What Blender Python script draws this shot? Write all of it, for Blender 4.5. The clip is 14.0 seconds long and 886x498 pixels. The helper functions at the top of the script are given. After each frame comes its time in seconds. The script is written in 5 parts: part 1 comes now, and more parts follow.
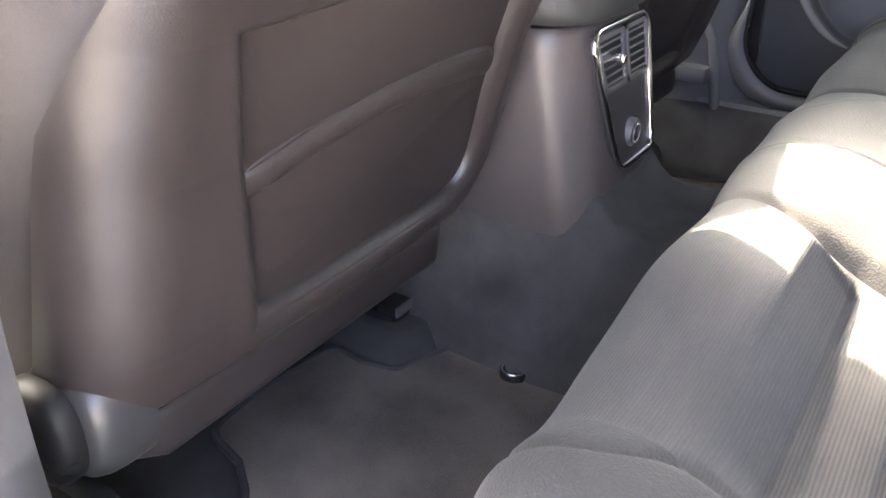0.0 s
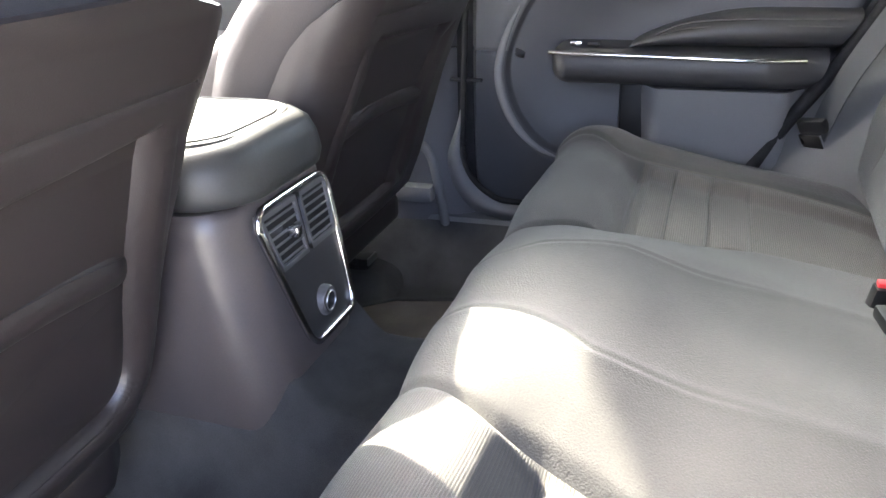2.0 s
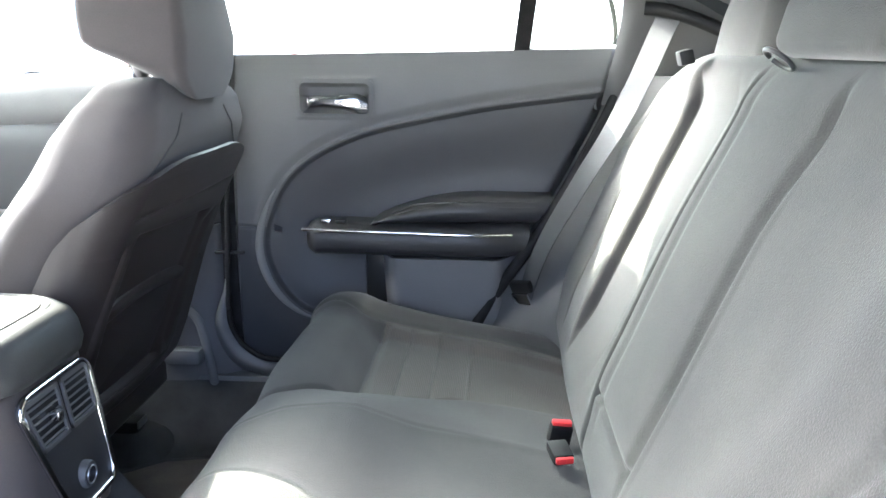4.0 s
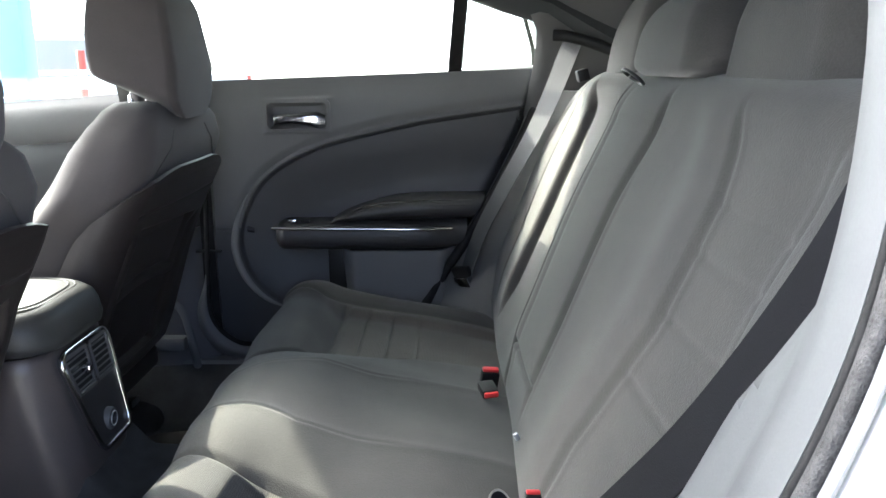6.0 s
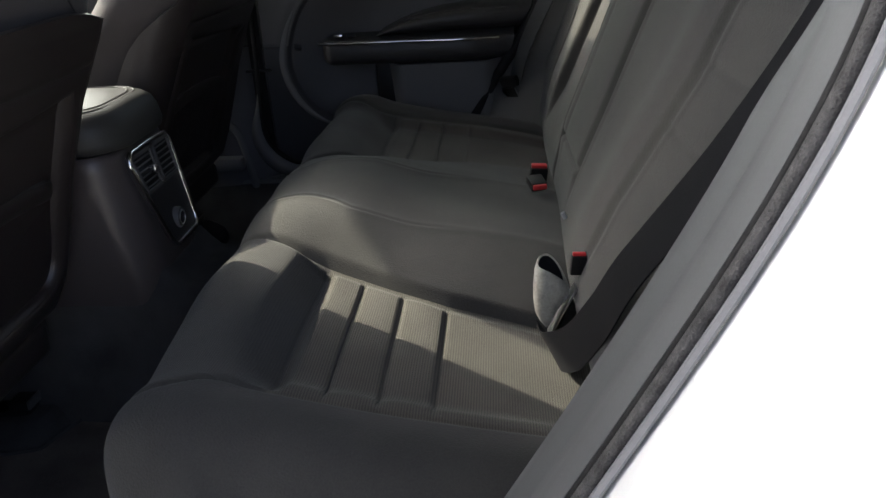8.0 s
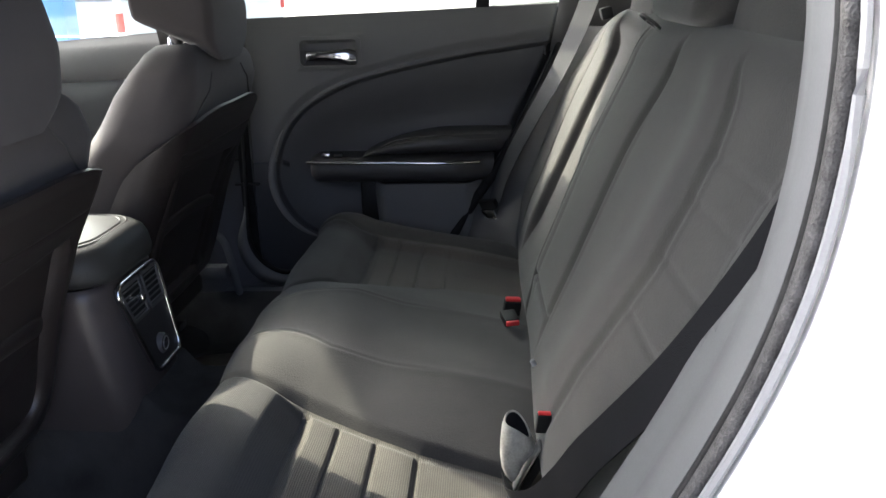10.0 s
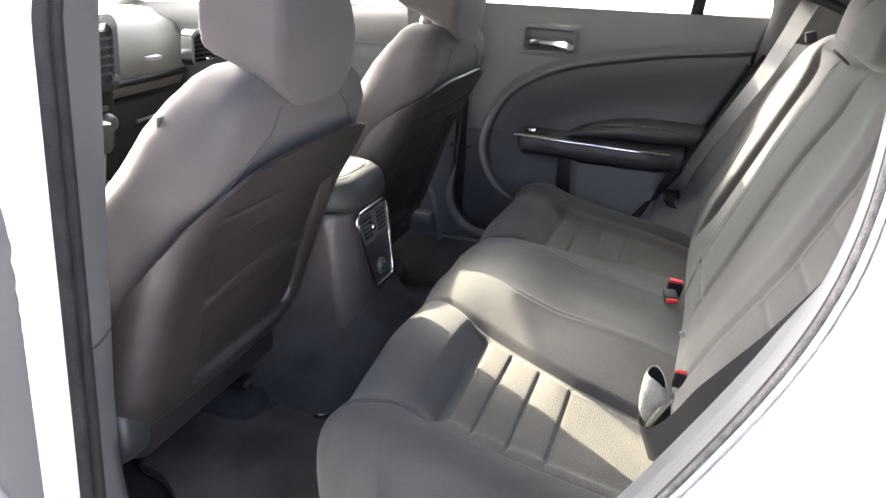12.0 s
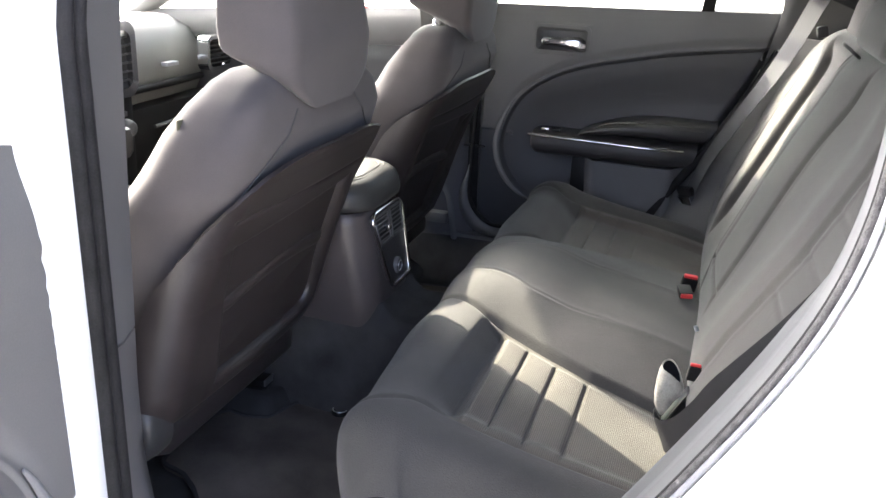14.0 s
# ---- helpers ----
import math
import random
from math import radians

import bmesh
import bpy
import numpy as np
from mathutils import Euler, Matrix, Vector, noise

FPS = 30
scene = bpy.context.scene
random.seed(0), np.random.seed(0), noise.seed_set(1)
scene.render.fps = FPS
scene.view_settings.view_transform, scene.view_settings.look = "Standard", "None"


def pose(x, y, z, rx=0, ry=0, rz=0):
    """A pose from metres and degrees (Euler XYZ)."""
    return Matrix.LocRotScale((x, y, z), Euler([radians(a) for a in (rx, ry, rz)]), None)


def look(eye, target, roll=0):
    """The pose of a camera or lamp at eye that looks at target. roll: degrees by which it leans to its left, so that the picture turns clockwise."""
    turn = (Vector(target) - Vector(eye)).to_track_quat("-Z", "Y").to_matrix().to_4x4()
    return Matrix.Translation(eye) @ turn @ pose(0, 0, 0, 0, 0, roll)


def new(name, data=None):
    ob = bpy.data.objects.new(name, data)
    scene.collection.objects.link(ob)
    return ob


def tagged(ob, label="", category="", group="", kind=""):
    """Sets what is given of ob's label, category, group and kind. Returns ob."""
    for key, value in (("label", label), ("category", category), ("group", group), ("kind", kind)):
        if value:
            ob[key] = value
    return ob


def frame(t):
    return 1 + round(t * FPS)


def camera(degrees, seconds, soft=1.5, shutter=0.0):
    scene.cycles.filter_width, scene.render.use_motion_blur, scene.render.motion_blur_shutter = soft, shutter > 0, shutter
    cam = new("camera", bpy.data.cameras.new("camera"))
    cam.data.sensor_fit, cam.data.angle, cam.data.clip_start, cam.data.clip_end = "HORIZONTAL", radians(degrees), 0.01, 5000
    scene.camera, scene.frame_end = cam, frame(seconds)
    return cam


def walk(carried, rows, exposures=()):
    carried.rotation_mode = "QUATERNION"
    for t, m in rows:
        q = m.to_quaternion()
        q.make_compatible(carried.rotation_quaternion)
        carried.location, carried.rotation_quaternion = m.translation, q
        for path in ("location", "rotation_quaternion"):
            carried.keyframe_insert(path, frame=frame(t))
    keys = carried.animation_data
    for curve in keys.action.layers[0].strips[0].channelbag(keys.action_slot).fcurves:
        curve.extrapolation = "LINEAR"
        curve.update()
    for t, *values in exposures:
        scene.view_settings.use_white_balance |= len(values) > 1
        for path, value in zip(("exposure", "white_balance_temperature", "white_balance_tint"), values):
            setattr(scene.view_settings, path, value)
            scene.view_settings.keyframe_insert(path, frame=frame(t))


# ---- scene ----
cam = camera(56.0, 14.0)
PATH = [
    (0, (-0.897, -0.035, 0.96), (0.582, 0.925, 0.017), 0.6),
    (0.5, (-0.832, -0.02, 0.966), (0.697, 0.883, 0.045), -0.4),
    (1, (-0.787, -0.027, 0.979), (0.821, 0.763, 0.088), -0.1),
    (1.5, (-0.74, -0.059, 0.996), (0.952, 0.611, 0.167), -0.7),
    (2, (-0.734, -0.093, 1.018), (1.018, 0.488, 0.249), -1.5),
    (2.5, (-0.742, -0.125, 1.039), (1.065, 0.342, 0.322), -0.7),
    (3, (-0.772, -0.155, 1.065), (1.097, 0.175, 0.432), -0.5),
    (3.5, (-0.818, -0.18, 1.097), (1.096, 0.041, 0.559), 0.3),
    (4, (-0.879, -0.195, 1.125), (1.061, -0.072, 0.653), 0.6),
    (4.2, (-0.902, -0.2, 1.139), (1.047, -0.113, 0.699), 0.9),
    (6.3, (-1.183, -0.245, 1.132), (0.769, -0.226, 0.693), -0.8),
    (6.5, (-1.19, -0.252, 1.116), (0.749, -0.197, 0.626), -1.3),
    (7, (-1.195, -0.246, 1.073), (0.688, -0.083, 0.419), -3.2),
    (7.2, (-1.199, -0.24, 1.059), (0.657, -0.055, 0.336), -3.3),
    (9.3, (-1.223, -0.236, 1.1), (0.613, -0.095, 0.317), -4.1),
    (9.5, (-1.223, -0.243, 1.122), (0.636, -0.126, 0.395), -2.7),
    (10, (-1.229, -0.252, 1.175), (0.672, -0.139, 0.566), -1.3),
    (10.5, (-1.242, -0.257, 1.217), (0.685, -0.029, 0.732), 1.2),
    (11, (-1.324, -0.242, 1.231), (0.547, 0.252, 0.726), 3.0),
    (11.5, (-1.442, -0.259, 1.252), (0.377, 0.261, 0.604), 3.3),
    (12, (-1.482, -0.275, 1.25), (0.319, 0.25, 0.558), 3.9),
    (12.5, (-1.493, -0.281, 1.248), (0.302, 0.261, 0.552), 3.8),
    (13, (-1.493, -0.279, 1.248), (0.298, 0.274, 0.55), 3.2),
    (13.5, (-1.493, -0.278, 1.249), (0.298, 0.28, 0.554), 3.0),
    (14, (-1.5, -0.281, 1.25), (0.292, 0.28, 0.56), 2.8),
]
EXPOSURE = [(0, 6.68, 6650, 7), (0.5, 7.07, 6730, 7), (1, 7.05, 6293, 7), (1.5, 6.77, 6056, 7), (3, 6.34, 5880, -1), (3.5, 6.34, 5680, -1), (4.2, 6.08, 5580, -1), (6.3, 4.79, 5680, -1), (7, 4.58, 5780, 0), (7.5, 3.88, 5960, 1), (9.3, 2.70, 6050, 3), (9.6, 2.71, 6061, 3), (10, 4.01, 5856, 2), (10.6, 4.74, 5724, 2), (11, 5.01, 5870, 3), (12, 5.37, 6170, 5), (13, 5.18, 6110, 4), (14, 5.05, 6050, 5)]
walk(cam, [(t, look(eye, target, roll)) for t, eye, target, roll in PATH], EXPOSURE)

# ---- world and light ----
SUN_AZ, SUN_EL = 29.5, 29.5
world = bpy.data.worlds.new("sky")
scene.world = world
world.use_nodes = True
wn = world.node_tree.nodes
sky = wn.new("ShaderNodeTexSky")
sky.sky_type, sky.sun_disc = "NISHITA", False
sky.air_density, sky.dust_density, sky.ozone_density = 0.1, 5.0, 0.0
sky.sun_elevation, sky.sun_rotation = radians(SUN_EL), radians(SUN_AZ)
world.node_tree.links.new(sky.outputs[0], wn["Background"].inputs[0])
wn["Background"].inputs[1].default_value = 0.15
sun_dir = Vector((math.sin(radians(SUN_AZ)) * math.cos(radians(SUN_EL)), math.cos(radians(SUN_AZ)) * math.cos(radians(SUN_EL)), math.sin(radians(SUN_EL))))
sun = new("sun", bpy.data.lights.new("sun", "SUN"))
sun.data.energy, sun.data.angle, sun.data.color = 0.88, radians(0.6), (1.0, 0.87, 0.66)
sun.matrix_world = look(sun_dir * 30, (0, 0, 0))


# ---- materials ----
def material(name, color, rough=0.6, metal=0.0, var=0.25, big=6.0, small=300.0, bump=0.2, depth=0.0006, sheen=0.0, rib=0.0, coat=0.0, warm=None, spec=0.5, contrast=1.7):
    """A surface with stains (big) and grain (small); rib is the spacing of ribs across the car in metres."""
    m = bpy.data.materials.new(name)
    m.use_nodes = True
    n, l = m.node_tree.nodes, m.node_tree.links
    b = n["Principled BSDF"]
    b.inputs["Roughness"].default_value = rough
    b.inputs["Metallic"].default_value = metal
    b.inputs["Sheen Weight"].default_value = sheen
    b.inputs["Sheen Roughness"].default_value = 0.5
    b.inputs["Coat Weight"].default_value = coat
    b.inputs["Specular IOR Level"].default_value = spec
    co = n.new("ShaderNodeTexCoord").outputs["Object"]

    def noise_at(scale, detail=4.0):
        t = n.new("ShaderNodeTexNoise")
        t.inputs["Scale"].default_value, t.inputs["Detail"].default_value = scale, detail
        l.new(co, t.inputs["Vector"])
        return t.outputs["Fac"]

    a, c = noise_at(big, 6.0), noise_at(small, 2.0)
    mixer = n.new("ShaderNodeMath")
    mixer.operation = "MULTIPLY_ADD"
    l.new(c, mixer.inputs[0])
    mixer.inputs[1].default_value = 0.5
    l.new(a, mixer.inputs[2])
    ramp = n.new("ShaderNodeValToRGB")
    lo, hi = [x * (1 - var) for x in color], [min(1.0, x * (1 + var)) for x in color]
    if warm:
        hi = [min(1.0, x * w) for x, w in zip(hi, warm)]
    ramp.color_ramp.elements[0].position, ramp.color_ramp.elements[1].position = 0.5, 1.0
    ramp.color_ramp.elements[0].color, ramp.color_ramp.elements[1].color = (*lo, 1), (*hi, 1)
    l.new(mixer.outputs[0], ramp.inputs[0])
    colour, height = ramp.outputs[0], c
    if rib:
        w = n.new("ShaderNodeTexWave")
        w.wave_type, w.bands_direction, w.wave_profile = "BANDS", "Y", "SIN"
        w.inputs["Scale"].default_value = 2 * math.pi / (20 * rib)
        w.inputs["Distortion"].default_value, w.inputs["Detail Scale"].default_value = 1.2, 40.0
        l.new(co, w.inputs["Vector"])
        add = n.new("ShaderNodeMath")
        add.operation = "MULTIPLY_ADD"
        l.new(w.outputs["Fac"], add.inputs[0])
        add.inputs[1].default_value = 1.6
        l.new(c, add.inputs[2])
        height = add.outputs[0]
        dim = n.new("ShaderNodeMix")
        dim.data_type, dim.blend_type = "RGBA", "MULTIPLY"
        l.new(w.outputs["Fac"], dim.inputs[0])
        l.new(colour, dim.inputs[6])
        dim.inputs[7].default_value = (contrast, contrast * 0.97, contrast * 0.90, 1)
        colour = dim.outputs[2]
    l.new(colour, b.inputs["Base Color"])
    if bump:
        bp = n.new("ShaderNodeBump")
        bp.inputs["Strength"].default_value, bp.inputs["Distance"].default_value = bump, depth
        l.new(height, bp.inputs["Height"])
        l.new(bp.outputs[0], b.inputs["Normal"])
    rr = n.new("ShaderNodeMapRange")
    rr.inputs["To Min"].default_value, rr.inputs["To Max"].default_value = max(0.02, rough - 0.08), min(1.0, rough + 0.08)
    l.new(a, rr.inputs["Value"])
    l.new(rr.outputs[0], b.inputs["Roughness"])
    return m


def glass_material(name, tint):
    m = bpy.data.materials.new(name)
    m.use_nodes = True
    n, l = m.node_tree.nodes, m.node_tree.links
    n.remove(n["Principled BSDF"])
    tr, gl, mx, fr = n.new("ShaderNodeBsdfTransparent"), n.new("ShaderNodeBsdfGlossy"), n.new("ShaderNodeMixShader"), n.new("ShaderNodeFresnel")
    tr.inputs[0].default_value, gl.inputs["Roughness"].default_value = (*tint, 1), 0.02
    fr.inputs["IOR"].default_value = 1.45
    l.new(fr.outputs[0], mx.inputs[0])
    l.new(tr.outputs[0], mx.inputs[1])
    l.new(gl.outputs[0], mx.inputs[2])
    l.new(mx.outputs[0], n["Material Output"].inputs[0])
    return m


fabric = material("seat fabric", (0.0588, 0.0572, 0.0549), 0.95, var=0.2, big=9, small=550, bump=0.8, depth=0.0009, sheen=0.15, warm=(1.0, 0.99, 0.95), spec=0.15)
fabric_rib = material("ribbed seat fabric", (0.0692, 0.0651, 0.0591), 0.95, var=0.2, big=11, small=700, bump=0.45, depth=0.0005, sheen=0.15, rib=0.0028, spec=0.15)
fabric_fine = material("finely ribbed seat fabric", (0.0622, 0.0609, 0.0603), 0.95, var=0.2, big=9, small=600, bump=0.4, depth=0.0005, sheen=0.15, rib=0.0024, spec=0.15, contrast=1.2)
fabric_front = material("front seat fabric", (0.0810, 0.0727, 0.0708), 0.92, var=0.16, big=7, small=900, bump=0.4, depth=0.0005, sheen=0.12, spec=0.15)
leather = material("dark seat shell vinyl", (0.0300, 0.0243, 0.0233), 0.43, var=0.18, big=5, small=900, bump=0.3, depth=0.0003, spec=0.6)
console_vinyl = material("dark console plastic", (0.0852, 0.0726, 0.0690), 0.36, var=0.12, big=6, small=520, bump=0.2, depth=0.0004)
vinyl_black = material("black vinyl", (0.0384, 0.0372, 0.0372), 0.5, var=0.2, big=8, small=500, bump=0.3, depth=0.0004)
vinyl_lid = material("dark grey lid vinyl", (0.045, 0.045, 0.043), 0.5, var=0.15, big=8, small=500, bump=0.35, depth=0.0005)
plastic = material("dark grey plastic", (0.1073, 0.1037, 0.1037), 0.48, var=0.12, big=5, small=700, bump=0.25, depth=0.0003)
plastic_cover = material("worn dark plastic", (0.04, 0.039, 0.039), 0.42, var=0.2, big=8, small=600, bump=0.25, depth=0.0003)
plastic_door = material("grey door vinyl", (0.0990, 0.0976, 0.0963), 0.55, var=0.12, big=4, small=600, bump=0.3, depth=0.0004)
vinyl_door_dark = material("dark soft door vinyl", (0.0553, 0.0553, 0.0585), 0.5, var=0.12, big=4, small=600, bump=0.3, depth=0.0004)
plastic_light = material("light grey trim plastic", (0.30, 0.31, 0.33), 0.55, var=0.1, big=6, small=500, bump=0.2, depth=0.0003)
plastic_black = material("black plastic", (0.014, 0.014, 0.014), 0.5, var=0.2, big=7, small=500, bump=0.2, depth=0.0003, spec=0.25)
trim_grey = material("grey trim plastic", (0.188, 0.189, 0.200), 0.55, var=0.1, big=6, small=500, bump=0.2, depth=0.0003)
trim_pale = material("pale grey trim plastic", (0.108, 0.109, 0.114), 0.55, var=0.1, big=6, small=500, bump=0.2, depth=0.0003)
pad_grey = material("blue grey vinyl", (0.150, 0.148, 0.147), 0.55, var=0.1, big=6, small=500, bump=0.25, depth=0.0004)
carpet = material("charcoal carpet", (0.0629, 0.0617, 0.0617), 0.98, var=0.35, big=14, small=1100, bump=0.9, depth=0.002, spec=0.15)
mat_carpet = material("floor mat carpet", (0.1286, 0.1155, 0.1063), 0.98, var=0.4, big=8, small=900, bump=0.9, depth=0.002, warm=(1.25, 1.2, 1.12), spec=0.15)
chrome = material("chrome", (0.85, 0.85, 0.87), 0.1, metal=1.0, var=0.03, bump=0.0)
steel = material("buckle steel", (0.62, 0.62, 0.62), 0.28, metal=1.0, var=0.08, bump=0.1)
red = material("red button plastic", (0.72, 0.05, 0.055), 0.4, var=0.08, bump=0.05)
webbing = material("belt webbing", (0.0504, 0.0518, 0.0546), 0.8, var=0.12, big=12, small=900, bump=0.6, depth=0.0005)
worn_cover = material("worn pale plastic", (0.34, 0.327, 0.275), 0.6, var=0.3, big=60, small=400, bump=0.3, depth=0.0006)
webbing_black = material("black belt webbing", (0.010, 0.010, 0.012), 0.8, var=0.2, big=12, small=900, bump=0.6, depth=0.0005, spec=0.12)
headlining = material("headliner cloth", (0.045, 0.047, 0.048), 0.97, var=0.12, big=7, small=800, bump=0.4, depth=0.0006, spec=0.15)
paint = material("white car paint", (0.86, 0.86, 0.85), 0.28, var=0.03, big=4, small=200, bump=0.02, coat=0.5)
rubber = material("rubber seal", (0.014, 0.0135, 0.014), 0.75, var=0.5, big=40, small=400, bump=0.5, depth=0.001, spec=0.25)
dirt_rubber = material("fuzzy dusty seal", (0.055, 0.053, 0.053), 0.95, var=0.6, big=90, small=700, bump=0.8, depth=0.002)
dash_grey = material("dashboard vinyl", (0.17, 0.17, 0.16), 0.6, var=0.1, big=6, small=600, bump=0.3, depth=0.0004)
scuff_mark = material("pale scuff", (0.16, 0.148, 0.142), 0.8, var=0.2, bump=0.1)
thread = material("grey stitching thread", (0.06, 0.058, 0.056), 0.8, var=0.1, bump=0.1)
tag_cloth = material("olive tag", (0.06, 0.06, 0.035), 0.8, var=0.1, bump=0.2)
concrete = material("pale concrete yard", (0.34, 0.33, 0.31), 0.9, var=0.15, big=0.7, small=30, bump=0.3, depth=0.004)
blue_paint = material("blue painted steel", (0.16, 0.32, 0.6), 0.45, var=0.08, big=2, bump=0.05)
red_paint = material("red painted steel", (0.6, 0.07, 0.06), 0.45, var=0.08, big=2, bump=0.05)
glass_clear = glass_material("window glass", (0.86, 0.9, 0.87))


# ---- mesh helpers ----
def thing(name, label, category, at=(0, 0, 0), group="", kind=""):
    e = new(name)
    e.empty_display_size = 0.05
    e.location = at
    return tagged(e, label, category, group, kind)


def mesh_of(name, verts, faces, mat, smooth=True):
    me = bpy.data.meshes.new(name)
    me.from_pydata([tuple(v) for v in verts], [], [tuple(f) for f in faces])
    bm = bmesh.new()
    bm.from_mesh(me)
    bmesh.ops.remove_doubles(bm, verts=bm.verts, dist=1e-6)
    bmesh.ops.recalc_face_normals(bm, faces=bm.faces)
    bm.to_mesh(me)
    bm.free()
    me.materials.append(mat)
    if smooth:
        me.shade_smooth()
        me.set_sharp_from_angle(angle=radians(48))
    return me


def put(name, me, parent=None, label=""):
    ob = new(name, me)
    if parent is not None:
        ob.parent = parent
        if parent.type == "EMPTY":
            ob.matrix_parent_inverse = Matrix.Translation(parent.location).inverted()
    if label:
        ob["label"] = label
    return ob


def grid_faces(nu, nv, off=0, wrap=False):
    return [(off + i * nv + j, off + (i + 1) * nv + j, off + (i + 1) * nv + (j + 1) % nv, off + i * nv + (j + 1) % nv)
            for i in range(nu - 1) for j in range(nv if wrap else nv - 1)]


def slab(name, P, t, mat, parent=None, label="", smooth=True):
    """A sheet P (nu, nv, 3) given thickness t towards the side its normals do not face (negative: the other side)."""
    P = np.asarray(P, float)
    nu, nv = P.shape[:2]
    n = np.cross(np.gradient(P, axis=0), np.gradient(P, axis=1))
    n /= np.maximum(np.linalg.norm(n, axis=2, keepdims=True), 1e-9)
    Q = P - n * t
    verts = np.concatenate([P.reshape(-1, 3), Q.reshape(-1, 3)])
    k = nu * nv
    faces = grid_faces(nu, nv) + [f[::-1] for f in grid_faces(nu, nv, k)]
    rim = [i * nv for i in range(nu)] + [(nu - 1) * nv + j for j in range(1, nv)] + [i * nv + nv - 1 for i in range(nu - 2, -1, -1)] + [j for j in range(nv - 2, 0, -1)]
    faces += [(a, b, b + k, a + k) for a, b in zip(rim, rim[1:] + rim[:1])]
    return put(name, mesh_of(name, verts, faces, mat, smooth), parent, label)


def loft(name, rings, mat, parent=None, label="", caps=True, smooth=True):
    R = np.asarray(rings, float)
    nu, nv = R.shape[:2]
    faces = grid_faces(nu, nv, wrap=True)
    if caps:
        faces += [tuple(range(nv)), tuple(range((nu - 1) * nv, nu * nv))[::-1]]
    return put(name, mesh_of(name, R.reshape(-1, 3), faces, mat, smooth), parent, label)


def box(name, lo, hi, mat, parent=None, label="", bevel=0.004, m=None, seg=2):
    bm = bmesh.new()
    bmesh.ops.create_cube(bm, size=1.0)
    lo, hi = Vector(lo), Vector(hi)
    for v in bm.verts:
        v.co = Vector([(lo[i] + hi[i]) / 2 + v.co[i] * (hi[i] - lo[i]) for i in range(3)])
    if bevel:
        bmesh.ops.bevel(bm, geom=list(bm.edges), offset=bevel, segments=seg, profile=0.6, affect="EDGES")
    if m is not None:
        bmesh.ops.transform(bm, matrix=m, verts=bm.verts)
    me = bpy.data.meshes.new(name)
    bm.to_mesh(me)
    bm.free()
    me.materials.append(mat)
    me.shade_smooth()
    me.set_sharp_from_angle(angle=radians(40))
    return put(name, me, parent, label)


def spline(pts, n):
    """n points along a smooth curve through pts."""
    p = np.asarray(pts, float)
    d = np.r_[0, np.cumsum(np.maximum(np.linalg.norm(np.diff(p, axis=0), axis=1), 1e-6) ** 0.5)]
    t = np.linspace(0, d[-1], n)
    ext = np.vstack([2 * p[0] - p[1], p, 2 * p[-1] - p[-2]])
    dd = np.r_[-(d[1]), d, 2 * d[-1] - d[-2]]
    out = []
    for x in t:
        i = min(max(np.searchsorted(d, x, side="right") - 1, 0), len(p) - 2) + 1
        t0, t1, t2, t3 = dd[i - 1], dd[i], dd[i + 1], dd[i + 2]
        p0, p1, p2, p3 = ext[i - 1], ext[i], ext[i + 1], ext[i + 2]
        m1 = (t2 - t1) * ((p1 - p0) / (t1 - t0) - (p2 - p0) / (t2 - t0) + (p2 - p1) / (t2 - t1))
        m2 = (t2 - t1) * ((p2 - p1) / (t2 - t1) - (p3 - p1) / (t3 - t1) + (p3 - p2) / (t3 - t2))
        s = (x - t1) / (t2 - t1)
        out.append((2 * s ** 3 - 3 * s ** 2 + 1) * p1 + (s ** 3 - 2 * s ** 2 + s) * m1 + (3 * s ** 2 - 2 * s ** 3) * p2 + (s ** 3 - s ** 2) * m2)
    return np.array(out)


def tube(name, pts, r, mat, parent=None, label="", n=40, sides=10, flat=1.0, up=(0, 0, 1), taper=0.0):
    """A rod along a smooth curve; flat squashes its section along up, taper thins its ends."""
    c = spline(pts, n)
    tan = np.gradient(c, axis=0)
    rings = []
    for p, t in zip(c, tan):
        t = t / np.linalg.norm(t)
        a = np.cross(np.asarray(up, float), t)
        if np.linalg.norm(a) < 1e-4:
            a = np.cross((1, 0, 0), t)
        a /= np.linalg.norm(a)
        b = np.cross(t, a)
        thin = 1 - taper * (1 - math.sin(math.pi * (len(rings) + 0.5) / n) ** 0.6)
        rings.append([p + r * thin * (math.cos(q) * a + math.sin(q) * flat * b) for q in np.linspace(0, 2 * math.pi, sides, endpoint=False)])
    return loft(name, rings, mat, parent, label)


def strap(name, pts, width, across, mat, parent=None, label="", t=0.0015, n=50):
    """A belt along a smooth curve; across is the direction of its width at each given point, or one for all."""
    c = spline(pts, n)
    ac = np.asarray(across, float)
    ac = np.tile(ac, (n, 1)) if ac.ndim == 1 else np.array([[np.interp(x, np.linspace(0, 1, len(ac)), ac[:, k]) for k in range(3)] for x in np.linspace(0, 1, n)])
    ac /= np.linalg.norm(ac, axis=1, keepdims=True)
    P = np.stack([c + ac * w * width for w in np.linspace(-0.5, 0.5, 5)], axis=1)
    return slab(name, P, t, mat, parent, label)


def step(x, a, b):
    t = np.clip((np.asarray(x, float) - a) / (b - a), 0, 1)
    return t * t * (3 - 2 * t)


def groove(d, w):
    """A seam: 1 on the line d = 0, fading over w."""
    return np.exp(-(np.asarray(d, float) / w) ** 2)


def lerp(x, xs, ys):
    return np.interp(x, xs, ys)


